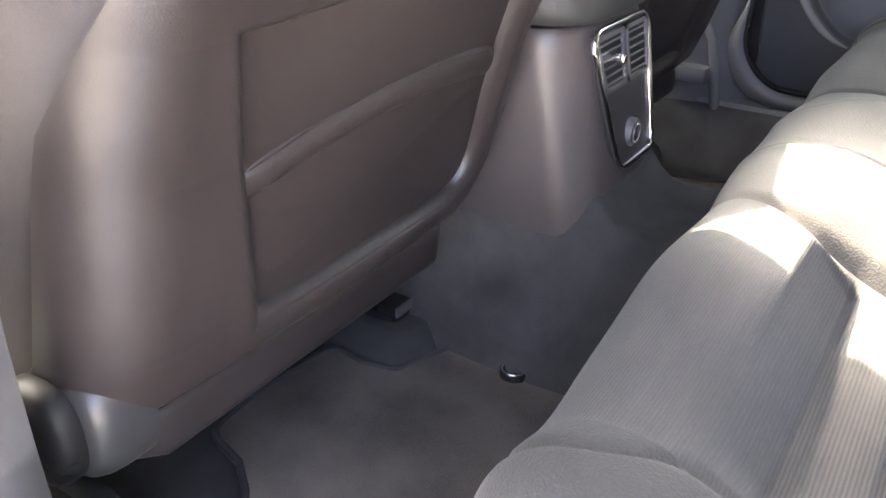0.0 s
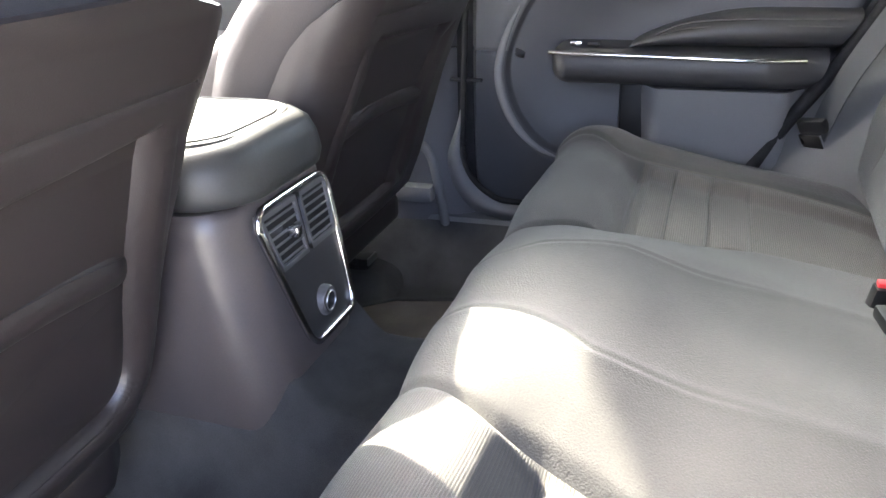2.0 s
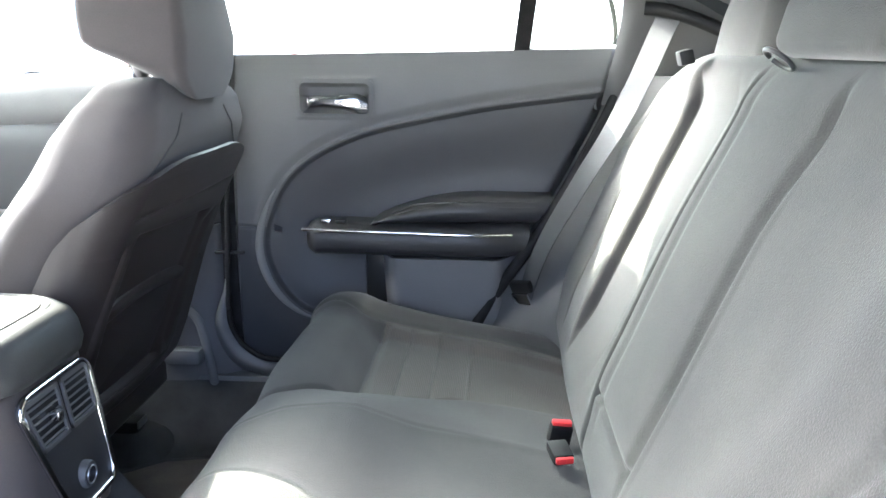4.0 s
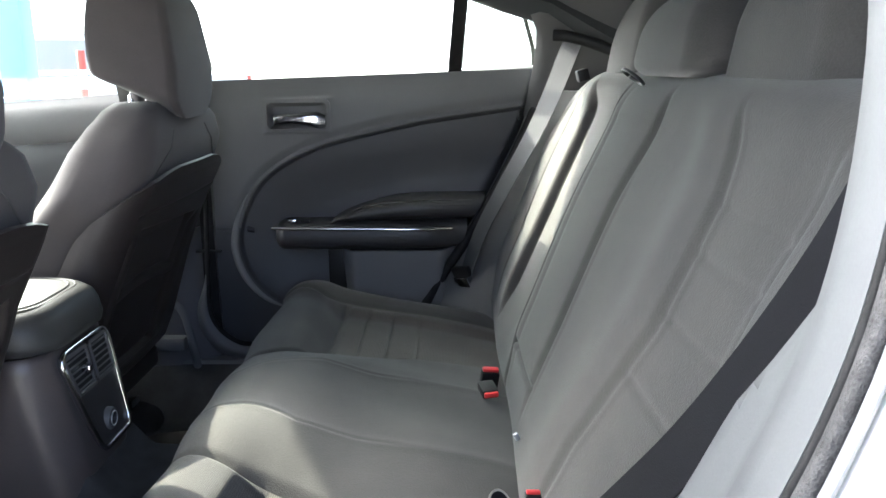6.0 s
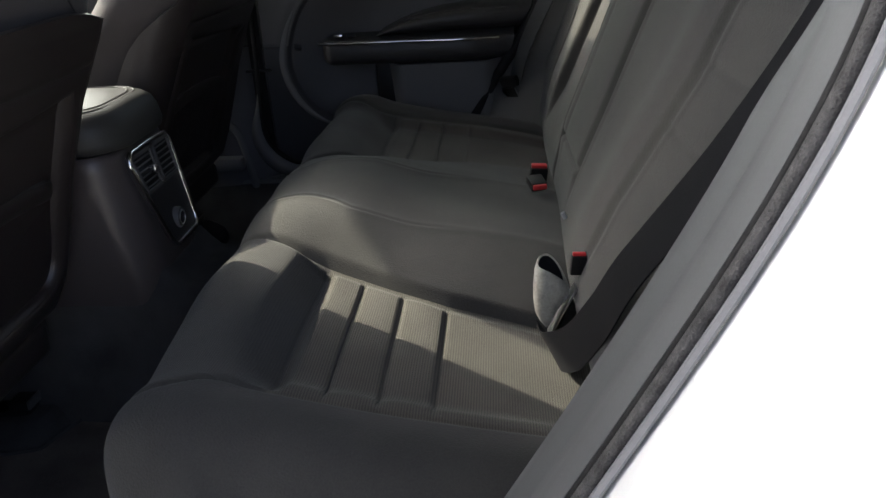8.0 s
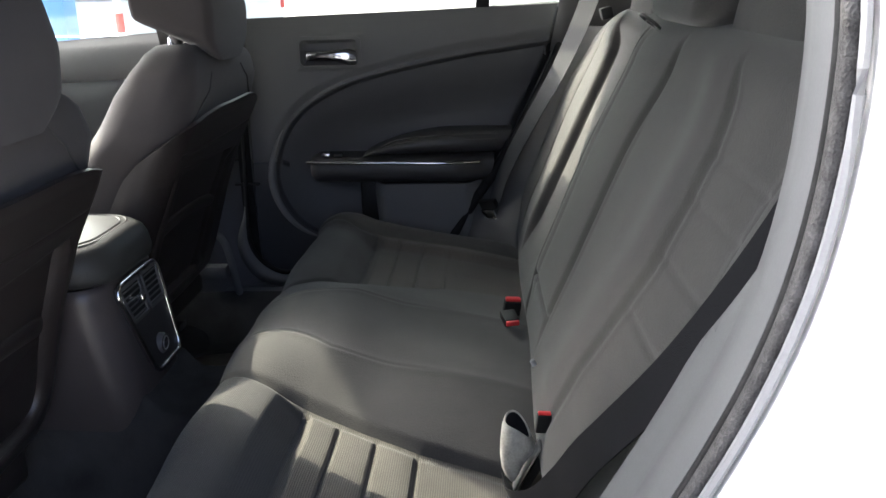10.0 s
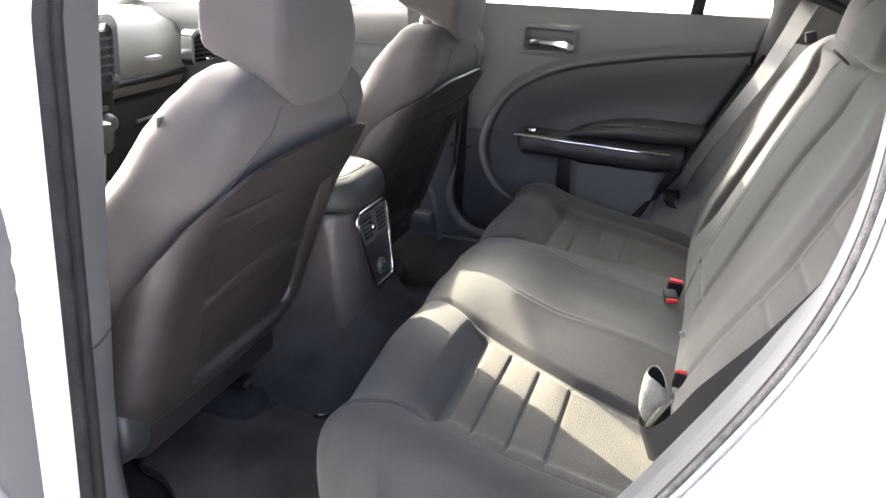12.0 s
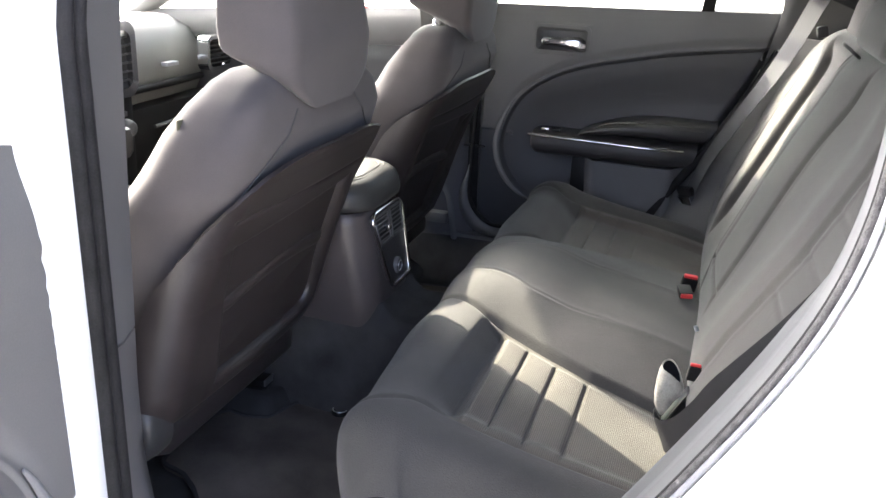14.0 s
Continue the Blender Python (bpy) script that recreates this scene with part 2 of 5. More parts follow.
def rounded(cx, cy, hx, hy, r, n=6):
    """A rounded rectangle in a plane."""
    pts = []
    for sx, sy, a0 in ((1, 1, 0), (-1, 1, 90), (-1, -1, 180), (1, -1, 270)):
        for k in range(n + 1):
            a = radians(a0 + 90 * k / n)
            pts.append((cx + sx * (hx - r) + r * math.cos(a), cy + sy * (hy - r) + r * math.sin(a)))
    return pts


# ---- floor, roof and body ----
def floor_height(x, y):
    tunnel = 0.54 + 0.050 * step(y, 0.25, 0.31) - 0.05 * step(-y, -0.15, 0.2)
    z = 0.335 + (tunnel - 0.335) * (1 - step(np.abs(x), 0.085, 0.182))
    z = z + 0.12 * step(np.abs(x), 0.62, 0.72)
    return z + 0.05 * step(y, 0.55, 0.8) * step(np.abs(x), 0.15, 0.2) * (1 - step(np.abs(x), 0.55, 0.62)) * 0.6


X, Y = np.meshgrid(np.linspace(-0.74, 0.74, 220), np.linspace(-0.45, 1.45, 130), indexing="ij")
floor_ob = slab("floor", np.stack([X, Y, floor_height(X, Y) + 0.002 * np.sin(40 * X) * np.sin(33 * Y)], axis=2), 0.02, carpet)
tagged(floor_ob, "charcoal carpet floor with a tall centre tunnel", "floor", kind="structure")


def roof_height(x, y):
    near = step(-np.asarray(x, float), 0.05, 0.55)
    rear = 0.045 * (1 - step(y, -0.02, 0.16)) * (1 - near)
    return 1.40 - (0.10 - 0.07 * near - rear) * (np.abs(x) / 0.62) ** 3 - 0.10 * np.clip((y - 0.45) / 0.6, 0, 1) ** 2 - (0.17 - 0.07 * near) * np.clip((0.0 - y) / 0.75, 0, 1.3) ** 2


X, Y = np.meshgrid(np.linspace(-0.63, 0.63, 60), np.linspace(-0.645, 0.86, 60), indexing="ij")
ceiling_ob = slab("ceiling", np.stack([X, Y, roof_height(X, Y)], axis=2), -0.03, headlining)
tagged(ceiling_ob, "dark grey cloth headliner", "ceiling", kind="structure")

# opening curve of the rear doors, where the door meets the wheel arch: y over z
ARCH_Z, ARCH_Y = (0.40, 0.56, 0.64, 0.738, 0.80, 0.876, 0.986, 1.033, 1.10, 1.20, 1.30), (-0.07, -0.15, -0.195, -0.262, -0.302, -0.342, -0.398, -0.418, -0.436, -0.43, -0.36)


# the same curve on the open side, along the inner edge of the door seal
NEAR_Z = (0.36, 0.56, 0.64, 0.738, 0.80, 0.855, 0.902, 0.945, 0.981, 1.034, 1.083, 1.15, 1.26)
NEAR_Y = (-0.04, -0.150, -0.198, -0.257, -0.291, -0.323, -0.347, -0.368, -0.384, -0.400, -0.406, -0.408, -0.400)


def arch_y(z):
    return lerp(z, ARCH_Z, ARCH_Y)


def body_side(s, tag):
    """The painted body, pillars, seals and inner trim on one side; s is -1 for the open side."""
    zs = np.linspace(0.36, 1.26, 60)
    edge_y = arch_y(zs) if s > 0 else lerp(zs, NEAR_Z, NEAR_Y) - 0.019
    smooth_y = np.convolve(np.pad(edge_y, 4, mode="edge"), np.ones(9) / 9, mode="valid")
    cols = ([(0.56, -0.17), (0.64, -0.10), (0.69, -0.04)] if s > 0 else [(0.712, -0.016)]) + [(0.72, -0.002), (0.735, 0.006), (0.747, 0.0075), (0.757, 0.0085), (0.767, 0.0095), (0.777, 0.0102), (0.788, 0.011), (0.792, 0.016), (0.81, 0.018), (0.835, 0.019)]
    lean = lambda z: -0.10 * step(z, 1.0, 1.3) if s > 0 else -0.10 * step(z, 1.14, 1.42)
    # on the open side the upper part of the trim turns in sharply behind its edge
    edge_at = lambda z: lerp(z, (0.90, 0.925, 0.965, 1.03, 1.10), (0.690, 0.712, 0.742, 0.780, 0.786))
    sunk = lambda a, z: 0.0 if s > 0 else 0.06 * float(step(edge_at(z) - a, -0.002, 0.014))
    trim = [[(s * (a + lean(z)), y + d - sunk(a, z), z) for a, d in cols] for y, z in zip(smooth_y, zs)]
    body = tagged(new("wall_" + tag), kind="structure", label="white car body side with grey trimmed pillars", category="wall")
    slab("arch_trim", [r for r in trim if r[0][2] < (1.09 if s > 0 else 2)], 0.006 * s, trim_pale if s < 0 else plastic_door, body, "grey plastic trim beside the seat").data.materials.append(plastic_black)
    # shade of the gap behind the trim edge: faces there are coloured black
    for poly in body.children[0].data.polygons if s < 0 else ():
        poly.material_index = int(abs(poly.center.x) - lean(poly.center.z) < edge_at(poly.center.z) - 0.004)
    for nm, a0, wide, high, mat, lab in (("seal_lip", 0.8385, 0.0026, 0.005, rubber, "smooth black inner lip of the door seal"), ("rubber_seal", 0.8455, 0.0046, 0.0048, dirt_rubber, "dusty fuzzy door seal")):
        seal = []
        for y, z in zip(smooth_y, zs):
            seal.append([(s * (a0 + lean(z)) + s * wide * math.copysign(abs(math.cos(q)) ** 0.6, math.cos(q)), y + 0.015 + high * math.copysign(abs(math.sin(q)) ** 0.7, math.sin(q)), z) for q in np.linspace(0, 2 * math.pi, 16, endpoint=False)])
        loft(nm, seal, mat, body, lab)
    tube("outer_lip", [(s * (0.8535 + lean(z)), y + 0.0125, z) for y, z in zip(smooth_y[::4], zs[::4])], 0.0028, trim_grey, body, "thin grey lip beside the door seal", n=80, sides=6)
    cols = [(0.835, 0.006), (0.872, 0.009), (0.880, 0.007), (0.888, 0.001), (0.893, -0.010), (0.898, -0.024), (0.91, -0.032), (0.935, -0.034), (0.946, -0.044), (0.95, -0.07), (0.95, -0.30), (0.93, -0.9)]
    slab("jamb", [[(s * (a + lean(z) * (1 if a < 0.9 else 0.9)), y + d, z) for a, d in cols] for y, z in zip(smooth_y, zs)], 0.004 * s, paint, body, "white painted door jamb")
    # B pillar: inner cover in two pieces, seal and painted jamb
    for nm, z0, z1, grow in (("lower_pillar_cover", 0.40, 0.772, 1.0), ("upper_pillar_cover", 0.776, 1.30, 0.0)):
        rows = []
        for z in np.linspace(z0, z1, 24):
            l = lean(z)
            foot = 0.05 * step(0.62 - z, 0, 0.2) * grow
            deep = l - ((0.010 + 0.055 * min(max(z - 0.7, 0.0), 0.45)) if s < 0 else 0.0)
            rows.append([(s * (0.70 + deep + foot * 0.3), 0.50 + foot, z), (s * (0.70 + deep), 0.47 + foot, z), (s * (0.703 + deep), 0.42, z), (s * (0.72 + deep), 0.372 - foot * 0.4, z), (s * (0.745 + l), 0.358 - foot, z), (s * (0.772 + l), 0.354 - foot, z)])
        slab(nm, rows, -0.006 * s, plastic if grow else plastic_door, body)
    zs2 = np.linspace(0.36, 1.30, 40)
    back = lambda z: 0.10 * step(0.56 - z, 0, 0.22) ** 1.5
    for k, wide in ((0, "inner"), (4.6, "outer")):
        loft("pillar_seal", [[(s * (0.783 + 0.004 * k + lean(z) + 0.010 * math.cos(q)), 0.350 - back(z) + 0.012 * math.sin(q), z) for q in np.linspace(0, 2 * math.pi, 12, endpoint=False)] for z in zs2], rubber, body, "black rubber " + wide + " lip of the door seal")
    slab("pillar_jamb", [[(s * (0.79 + lean(z)), 0.366 - back(z), z), (s * (0.814 + lean(z)), 0.358 - back(z), z), (s * (0.84 + lean(z)), 0.354 - back(z), z), (s * (0.90 + lean(z)), 0.375, z), (s * (0.94 + lean(z)), 0.40, z)] for z in zs2], 0.01 * s, paint, body, "white painted pillar jamb")
    slab("shut_line_rubber", [[(s * (0.746 + lean(z)), 0.322 - back(z), z), (s * (0.742 + lean(z)), 0.362 - back(z), z)] for z in zs2], 0.01 * s, rubber, body, "black shut line rubber") if s > 0 else None
    # sill
    slab("sill", [[(s * 0.705, y, 0.40), (s * 0.712, y, 0.448), (s * 0.78, y, 0.452), (s * 0.82, y, 0.41), (s * 0.93, y, 0.40), (s * 0.95, y, 0.25)] for y in np.linspace(-0.02, 1.4, 12)], 0.01 * s, pad_grey if s > 0 else paint, body, "grey sill cover")
    # pillar core behind the covers
    loft("pillar_core", [[(s * (0.735 + lean(z)), 0.39, z), (s * (0.735 + lean(z)), 0.495, z), (s * (0.80 + lean(z)), 0.495, z), (s * (0.80 + lean(z)), 0.375, z)] for z in np.linspace(0.40, 1.30, 12)], plastic_black, body)
    if s > 0:
        tube("kick_moulding", [(0.700, 0.440, 0.607), (0.698, 0.413, 0.593), (0.697, 0.400, 0.574), (0.697, 0.393, 0.548), (0.700, 0.384, 0.494), (0.704, 0.373, 0.408)], 0.0095, pad_grey, body, "grey raised moulding round the pillar foot", n=50, sides=12, flat=0.6, up=(1, 0, 0))
        box("kick_ledge", (0.676, 0.396, 0.488), (0.712, 0.482, 0.521), pad_grey, body, "grey ledge at the pillar foot", bevel=0.010)
        inner = spline([(0.334, 0.72), (0.337, 0.644), (0.338, 0.577), (0.327, 0.544), (0.303, 0.514), (0.272, 0.495), (0.236, 0.492), (0.10, 0.492)], 50)
        outer = spline([(0.338, 0.72), (0.352, 0.644), (0.374, 0.571), (0.360, 0.512), (0.327, 0.474), (0.270, 0.456), (0.231, 0.454), (0.10, 0.452)], 50)
        slab("opening_moulding", [[(0.716 - 0.012 * math.sin(math.pi * f), p[0] + (q[0] - p[0]) * f, p[1] + (q[1] - p[1]) * f) for f in np.linspace(0, 1, 9)] for p, q in zip(inner, outer)], -0.004, pad_grey, body, "grey moulding round the door opening")
        # black bar drawn as the faint shadow that crosses the shut line
        box("pillar_slot", (0.706, 0.304, 0.717), (0.718, 0.364, 0.723), plastic_black, body, "thin black bar for a faint shadow across the shut line", bevel=0.002)
        tube("shut_line_seal", [(0.713, 0.322, 1.09), (0.709, 0.328, 0.95), (0.708, 0.335, 0.774), (0.708, 0.338, 0.699), (0.709, 0.340, 0.644), (0.710, 0.340, 0.577), (0.711, 0.330, 0.546), (0.711, 0.306, 0.517), (0.711, 0.273, 0.498), (0.711, 0.246, 0.495), (0.712, 0.12, 0.495)], 0.0056, rubber, body, "black rubber seal in the door gap", n=80)
        tube("door_edge_seal", [(0.700 + 0.006 * k, float(arch_y(z)) + 0.004, z) for k, z in enumerate((0.56, 0.66, 0.76, 0.86, 0.96, 1.04, 1.115))], 0.0115, rubber, body, "black rubber seal along the door edge", n=40)
    # roof rail over the windows and the rear pillar
    ys = np.linspace(-0.80, 1.0, 40)
    top = np.interp(ys, (-0.80, -0.43, -0.33, -0.229, -0.064, 0.1, 0.4, 0.7, 1.0), (1.00, 1.215, 1.245, 1.283, 1.330, 1.358, 1.365, 1.335, 1.26)) + 0.006 + (0.06 * (1 - step(ys, 0.0, 0.4)) * step(ys, -0.80, -0.5) if s < 0 else 0)
    rail = []
    for y, z in zip(ys, top):
        w = 0.645 - 0.06 * float(step(-y, 0.45, 0.8))
        rail.append([(s * (w - 0.05), y, z + 0.035), (s * (w + 0.0), y, z + 0.004), (s * (w + 0.03), y, z - 0.006), (s * (w + 0.045), y, z + 0.03), (s * (w - 0.02), y, z + 0.07)])
    loft("roof_rail", rail, headlining, body, "dark cloth covered roof rail")
    # rear pillar inner trim behind the door window
    rows = []
    for z in np.linspace(1.02, 1.31, 12):
        l = (z - 1.02) * 0.45 - (0.05 if s < 0 else 0)
        y0 = (-0.05 if s < 0 else 0) + lerp(z, (1.02, 1.12, 1.20, 1.31), (-0.39, -0.405, -0.412, -0.36))
        rows.append([(s * (0.742 - l), y0, z), (s * (0.728 - l), y0 - 0.02, z), (s * (0.705 - l), y0 - 0.10, z), (s * (0.665 - l), y0 - 0.22, z - 0.01), (s * (0.63 - l), y0 - 0.36, z - 0.03)])
    slab("rear_pillar_trim", rows, -0.02 * s, plastic_door, body, "dark grey rear pillar trim")
    return body


body_side(1, "far")
body_side(-1, "near")

# parcel shelf, rear bulkhead, rear glass, windscreen, pillars beside it
shelf = box("parcel_shelf", (-0.66, -0.98, 1.02), (0.66, -0.615, 1.045), headlining, bevel=0.006)
tagged(shelf, "dark cloth parcel shelf behind the rear seat", "shelf", kind="structure")
bulk = box("wall_rear", (-0.74, -0.68, 0.33), (0.74, -0.655, 1.02), carpet, bevel=0.003)
tagged(bulk, "carpeted bulkhead behind the rear seat", "wall", kind="structure")
fire = box("wall_front", (-0.80, 1.52, 0.25), (0.80, 1.56, 0.95), carpet, bevel=0.003)
tagged(fire, "carpeted front bulkhead", "wall", kind="structure")


def pane(name, quad, label, n=8, bulge=(0, 0, 0)):
    q = np.asarray(quad, float)
    u, v = np.meshgrid(np.linspace(0, 1, n), np.linspace(0, 1, n), indexing="ij")
    P = ((1 - u) * (1 - v))[..., None] * q[0] + (u * (1 - v))[..., None] * q[1] + (u * v)[..., None] * q[2] + ((1 - u) * v)[..., None] * q[3]
    P = P + (4 * u * (1 - u))[..., None] * np.asarray(bulge)
    ob = slab(name, P, 0.004, glass_clear)
    ob.visible_shadow = False
    tagged(ob, label, "window", kind="structure")
    return ob


pane("windscreen", [(-0.66, 1.66, 0.98), (0.66, 1.66, 0.98), (0.55, 0.88, 1.345), (-0.55, 0.88, 1.345)], "clear curved windscreen", bulge=(0, 0.1, 0.03))
pane("rear_window", [(-0.62, -1.35, 1.03), (0.62, -1.35, 1.03), (0.55, -0.645, 1.285), (-0.55, -0.645, 1.285)], "rear window glass")
for s in (-1, 1):
    tube("front_pillar", [(s * 0.745, 1.52, 0.97), (s * 0.71, 1.22, 1.13), (s * 0.645, 0.92, 1.295), (s * 0.62, 0.70, 1.36)], 0.028, pad_grey, None, n=24)
for ob in [o for o in scene.objects if o.name.startswith("front_pillar")]:
    tagged(ob, "grey windscreen pillar cover", "pillar", kind="structure")


# ---- doors ----
SWOOSH = spline([(0.03, 0.565), (0.175, 0.592), (0.235, 0.645), (0.263, 0.725), (0.25, 0.80), (0.205, 0.877), (0.10, 0.944), (-0.13, 0.998), (-0.40, 1.03)], 160)


def swoosh_inside(y, z):
    """Signed distance to the swept line of the door card: positive inside."""
    d = np.sqrt((y[..., None] - SWOOSH[:, 0]) ** 2 + (z[..., None] - SWOOSH[:, 1]) ** 2)
    k = d.argmin(axis=-1)
    t = np.gradient(SWOOSH, axis=0)
    t = (t / np.linalg.norm(t, axis=1, keepdims=True))[k]
    side = t[..., 0] * (z - SWOOSH[k, 1]) - t[..., 1] * (y - SWOOSH[k, 0])
    near = d.min(axis=-1)
    return np.where(near < 0.05, side, np.sign(side) * near)


def window_of(door):
    """The raised window of a rear door: seal, upright bar and two panes."""
    tube("belt_seal", [(0.752, 0.33, 1.092), (0.752, 0.0, 1.102), (0.748, -0.42, 1.124)], 0.009, pad_grey, door, n=20)
    rows = [[(0.757 - 0.13 * (zz - 1.09) / 0.22, lerp(zz, (1.09, 1.30), (-0.232, -0.252)) + w, zz) for w in (-0.017, 0.013)] for zz in np.linspace(1.09, 1.315, 8)]
    slab("quarter_post", rows, 0.014, rubber, door, "black upright bar between the panes")
    def win(name, y0, y1):
        rows = []
        for zz in np.linspace(1.085, 1.345, 14):
            f = (zz - 1.085) / 0.26
            a, b = y0 - 0.02 * f * (name != "front"), y1
            rows.append([(0.765 - 0.13 * (zz - 1.09) / 0.22, a + (b - a) * t, zz) for t in np.linspace(0, 1, 6)])
        g = slab("window_pane", rows, 0.004, glass_clear, door, "clear side window glass")
        g.visible_shadow = False
    win("front", 0.33, -0.222)
    win("quarter", -0.243, -0.43)


def rear_door(name, label, m, glass=True, front_y=0.333):
    """A rear door of the far side, hung at its closed place; m moves it."""
    door = thing(name, label, "door", kind="structure")
    # rows follow the swept line, so that the insert meets the card along a column of the grid
    zs = np.unique(np.round(np.r_[np.linspace(0.44, 0.565, 20), SWOOSH[::2, 1], np.linspace(0.60, 0.94, 90), np.linspace(0.975, 1.105, 90)], 5))
    zs = np.sort(np.r_[zs[np.r_[True, np.diff(zs) > 0.0006]], 0.7717, 0.7723])
    n_a, n_b = 120, 110
    n_y, n_z = n_a + n_b, len(zs)
    u_a, u_b = 1 - (1 - np.linspace(0, 1, n_a)) ** 1.8, np.linspace(0, 1, n_b + 1)[1:] ** 1.5

    def sweep_y(z):
        rear = arch_y(z) + 0.012
        return np.maximum(np.interp(z, SWOOSH[:, 1], SWOOSH[:, 0], left=SWOOSH[0, 0], right=-1), rear + 0.002)

    P = np.zeros((n_z, n_y, 3))
    for i, z in enumerate(zs):
        rear, cut = float(arch_y(z)) + 0.012, float(sweep_y(z))
        front = front_y - 0.10 * float(step(0.56 - z, 0, 0.22)) ** 1.5
        P[i, :, 1] = np.r_[front + (cut - front) * u_a, cut + (rear - cut) * u_b]
        P[i, :, 2] = z
    y, z = P[..., 1], P[..., 2]
    along = (y[:, :1] - y) / (y[:, :1] - y[:, -1:])
    d = swoosh_inside(y, z)
    x = 0.742 - 0.018 * step(z, 0.45, 0.75) + 0.012 * step(z, 1.0, 1.105) ** 2
    lip = 0.004 * groove(d + 0.004, 0.005) + 0.004 * groove(d + 0.014, 0.010) * (1 - step(z, 0.66, 0.78))
    dish = 0.008 * step(d, -0.001, 0.008) + 0.022 * step(d, 0.0, 0.13)
    x = x - lip + dish - 0.006 * step(-d, 0, 0.03) + 0.003 * groove(z - 0.772, 0.0025) * (d < 0)
    hx = np.maximum(np.abs(y - 0.117) - 0.062, np.abs(z - 1.024) - 0.026)
    x = x + 0.014 * step(-hx, -0.004, 0.008) - 0.003 * groove(hx - 0.008, 0.004)
    edge = np.minimum(along, 1 - along) * 0.7
    x = x + 0.03 * (1 - step(edge, 0, 0.02)) + 0.03 * (1 - step(1.108 - z + 0.018, 0, 0.025)) ** 2
    P[..., 0] = x
    P[..., 2] += 0.02 * along * step(z, 0.9, 1.1) - (0.333 - front_y) * 1.6 * step(z, 0.9, 1.1) * np.clip(1 - along / 0.2, 0, 1) ** 2
    card = slab("door_card", P, -0.03, plastic_door, door, "dark grey moulded vinyl door card")
    card.data.materials.append(vinyl_door_dark)
    mids = np.array([tuple(poly.center) for poly in card.data.polygons])
    flat_z = mids[:, 2] - 0.02 * np.clip((0.333 - mids[:, 1]) / 0.74, 0, 1) * step(mids[:, 2], 0.9, 1.1)
    dark = (mids[:, 1] < sweep_y(flat_z)) | (mids[:, 2] < 0.772)
    card.data.polygons.foreach_set("material_index", dark.astype(np.int32))
    low = [SWOOSH[k] for k in range(18, 82, 4)]
    # paler than the card, with the light the ridge catches put into its colour
    tube("sweep_moulding", [(0.7185 - 0.0035 * math.sin(math.pi * k / (len(low) - 1)), p[0] + 0.011, p[1]) for k, p in enumerate(low)], 0.0085, pad_grey, door, "grey moulding along the swept line", n=60, sides=10, flat=0.55, up=(1, 0, 0), taper=0.9)
    # armrest
    ys = np.linspace(0.182, -0.262, 60)
    rings = []
    for k, yy in enumerate(ys):
        e = math.sqrt(max(0.0, 1 - max(0, (yy - 0.15) / 0.034) ** 2)) if yy > 0.15 else 1.0
        e = max(e, 0.25)
        zc, hz = 0.757, 0.034 * e
        e = e * (1 - 0.30 * float(step(-yy, 0.16, 0.262)))
        rings.append([(0.772 - (0.772 - 0.672) * e * max(0.0, math.cos(q)) ** 0.45 if math.cos(q) > 0 else 0.772, max(yy, float(arch_y(zc)) + 0.015 - 0.6 * hz * math.sin(q)), zc + hz * math.copysign(abs(math.sin(q)) ** 0.7, math.sin(q))) for q in np.linspace(-math.pi / 2, math.pi / 2, 15)])
    arm = loft("armrest", rings, vinyl_black, door, "dark armrest with a chrome strip")
    tube("chrome_strip", [(0.671, 0.177, 0.780), (0.669, 0.10, 0.779), (0.668, -0.06, 0.777), (0.672, -0.16, 0.775), (0.688, -0.228, 0.774)], 0.0030, chrome, arm, n=20, flat=1.3)
    rings = []
    for k, yy in enumerate(np.linspace(0.045, -0.304, 44)):
        f = k / 43
        h = 0.058 * math.sin(min(1.0, f * 1.6) * math.pi / 2) ** 0.75 + 0.003
        rings.append([(0.765 - 0.083 * (1 - 0.35 * float(step(-yy, 0.16, 0.304))) * max(0.0, math.cos(q)) ** 0.6, max(yy, -0.292 - 0.3 * h * math.sin(q)), 0.788 + h * (0.5 + 0.5 * math.sin(q))) for q in np.linspace(-math.pi / 2, math.pi / 2, 13)])
    pad = loft("armrest_pad", rings, vinyl_black, door, "stitched dark vinyl armrest pad")
    for k in (0.62, 0.86):
        tube("stitch_line", [(0.683 + 0.02 * k, 0.028, 0.795), (0.682 + 0.012 * k, -0.03, 0.80 + 0.03 * k), (0.683 + 0.01 * k, -0.12, 0.80 + 0.042 * k), (0.684 + 0.01 * k, -0.272, 0.80 + 0.045 * k)], 0.0014, thread, pad, n=30, sides=6)
    for yy in (0.135, 0.105):
        box("window_switch", (0.690, yy - 0.010, 0.789), (0.706, yy + 0.010, 0.796), chrome if yy > 0.12 else plastic_black, arm, bevel=0.002)
    # map pocket under the armrest
    rows = []
    for zz in np.linspace(0.575, 0.722, 10):
        rows.append([(0.745 - 0.045 * step(yy, -0.235, -0.20) * (1 - step(yy, 0.0, 0.03)) - 0.012 * (zz - 0.575) / 0.15, yy, zz) for yy in np.linspace(-0.20 - 0.06 * (zz - 0.575) / 0.15, 0.03, 24)])
    slab("map_pocket", rows, 0.006, pad_grey, door, "blue grey door pocket panel")
    box("pocket_shadow_gap", (0.728, 0.012, 0.60), (0.748, 0.062, 0.725), plastic_black, door, bevel=0.008)
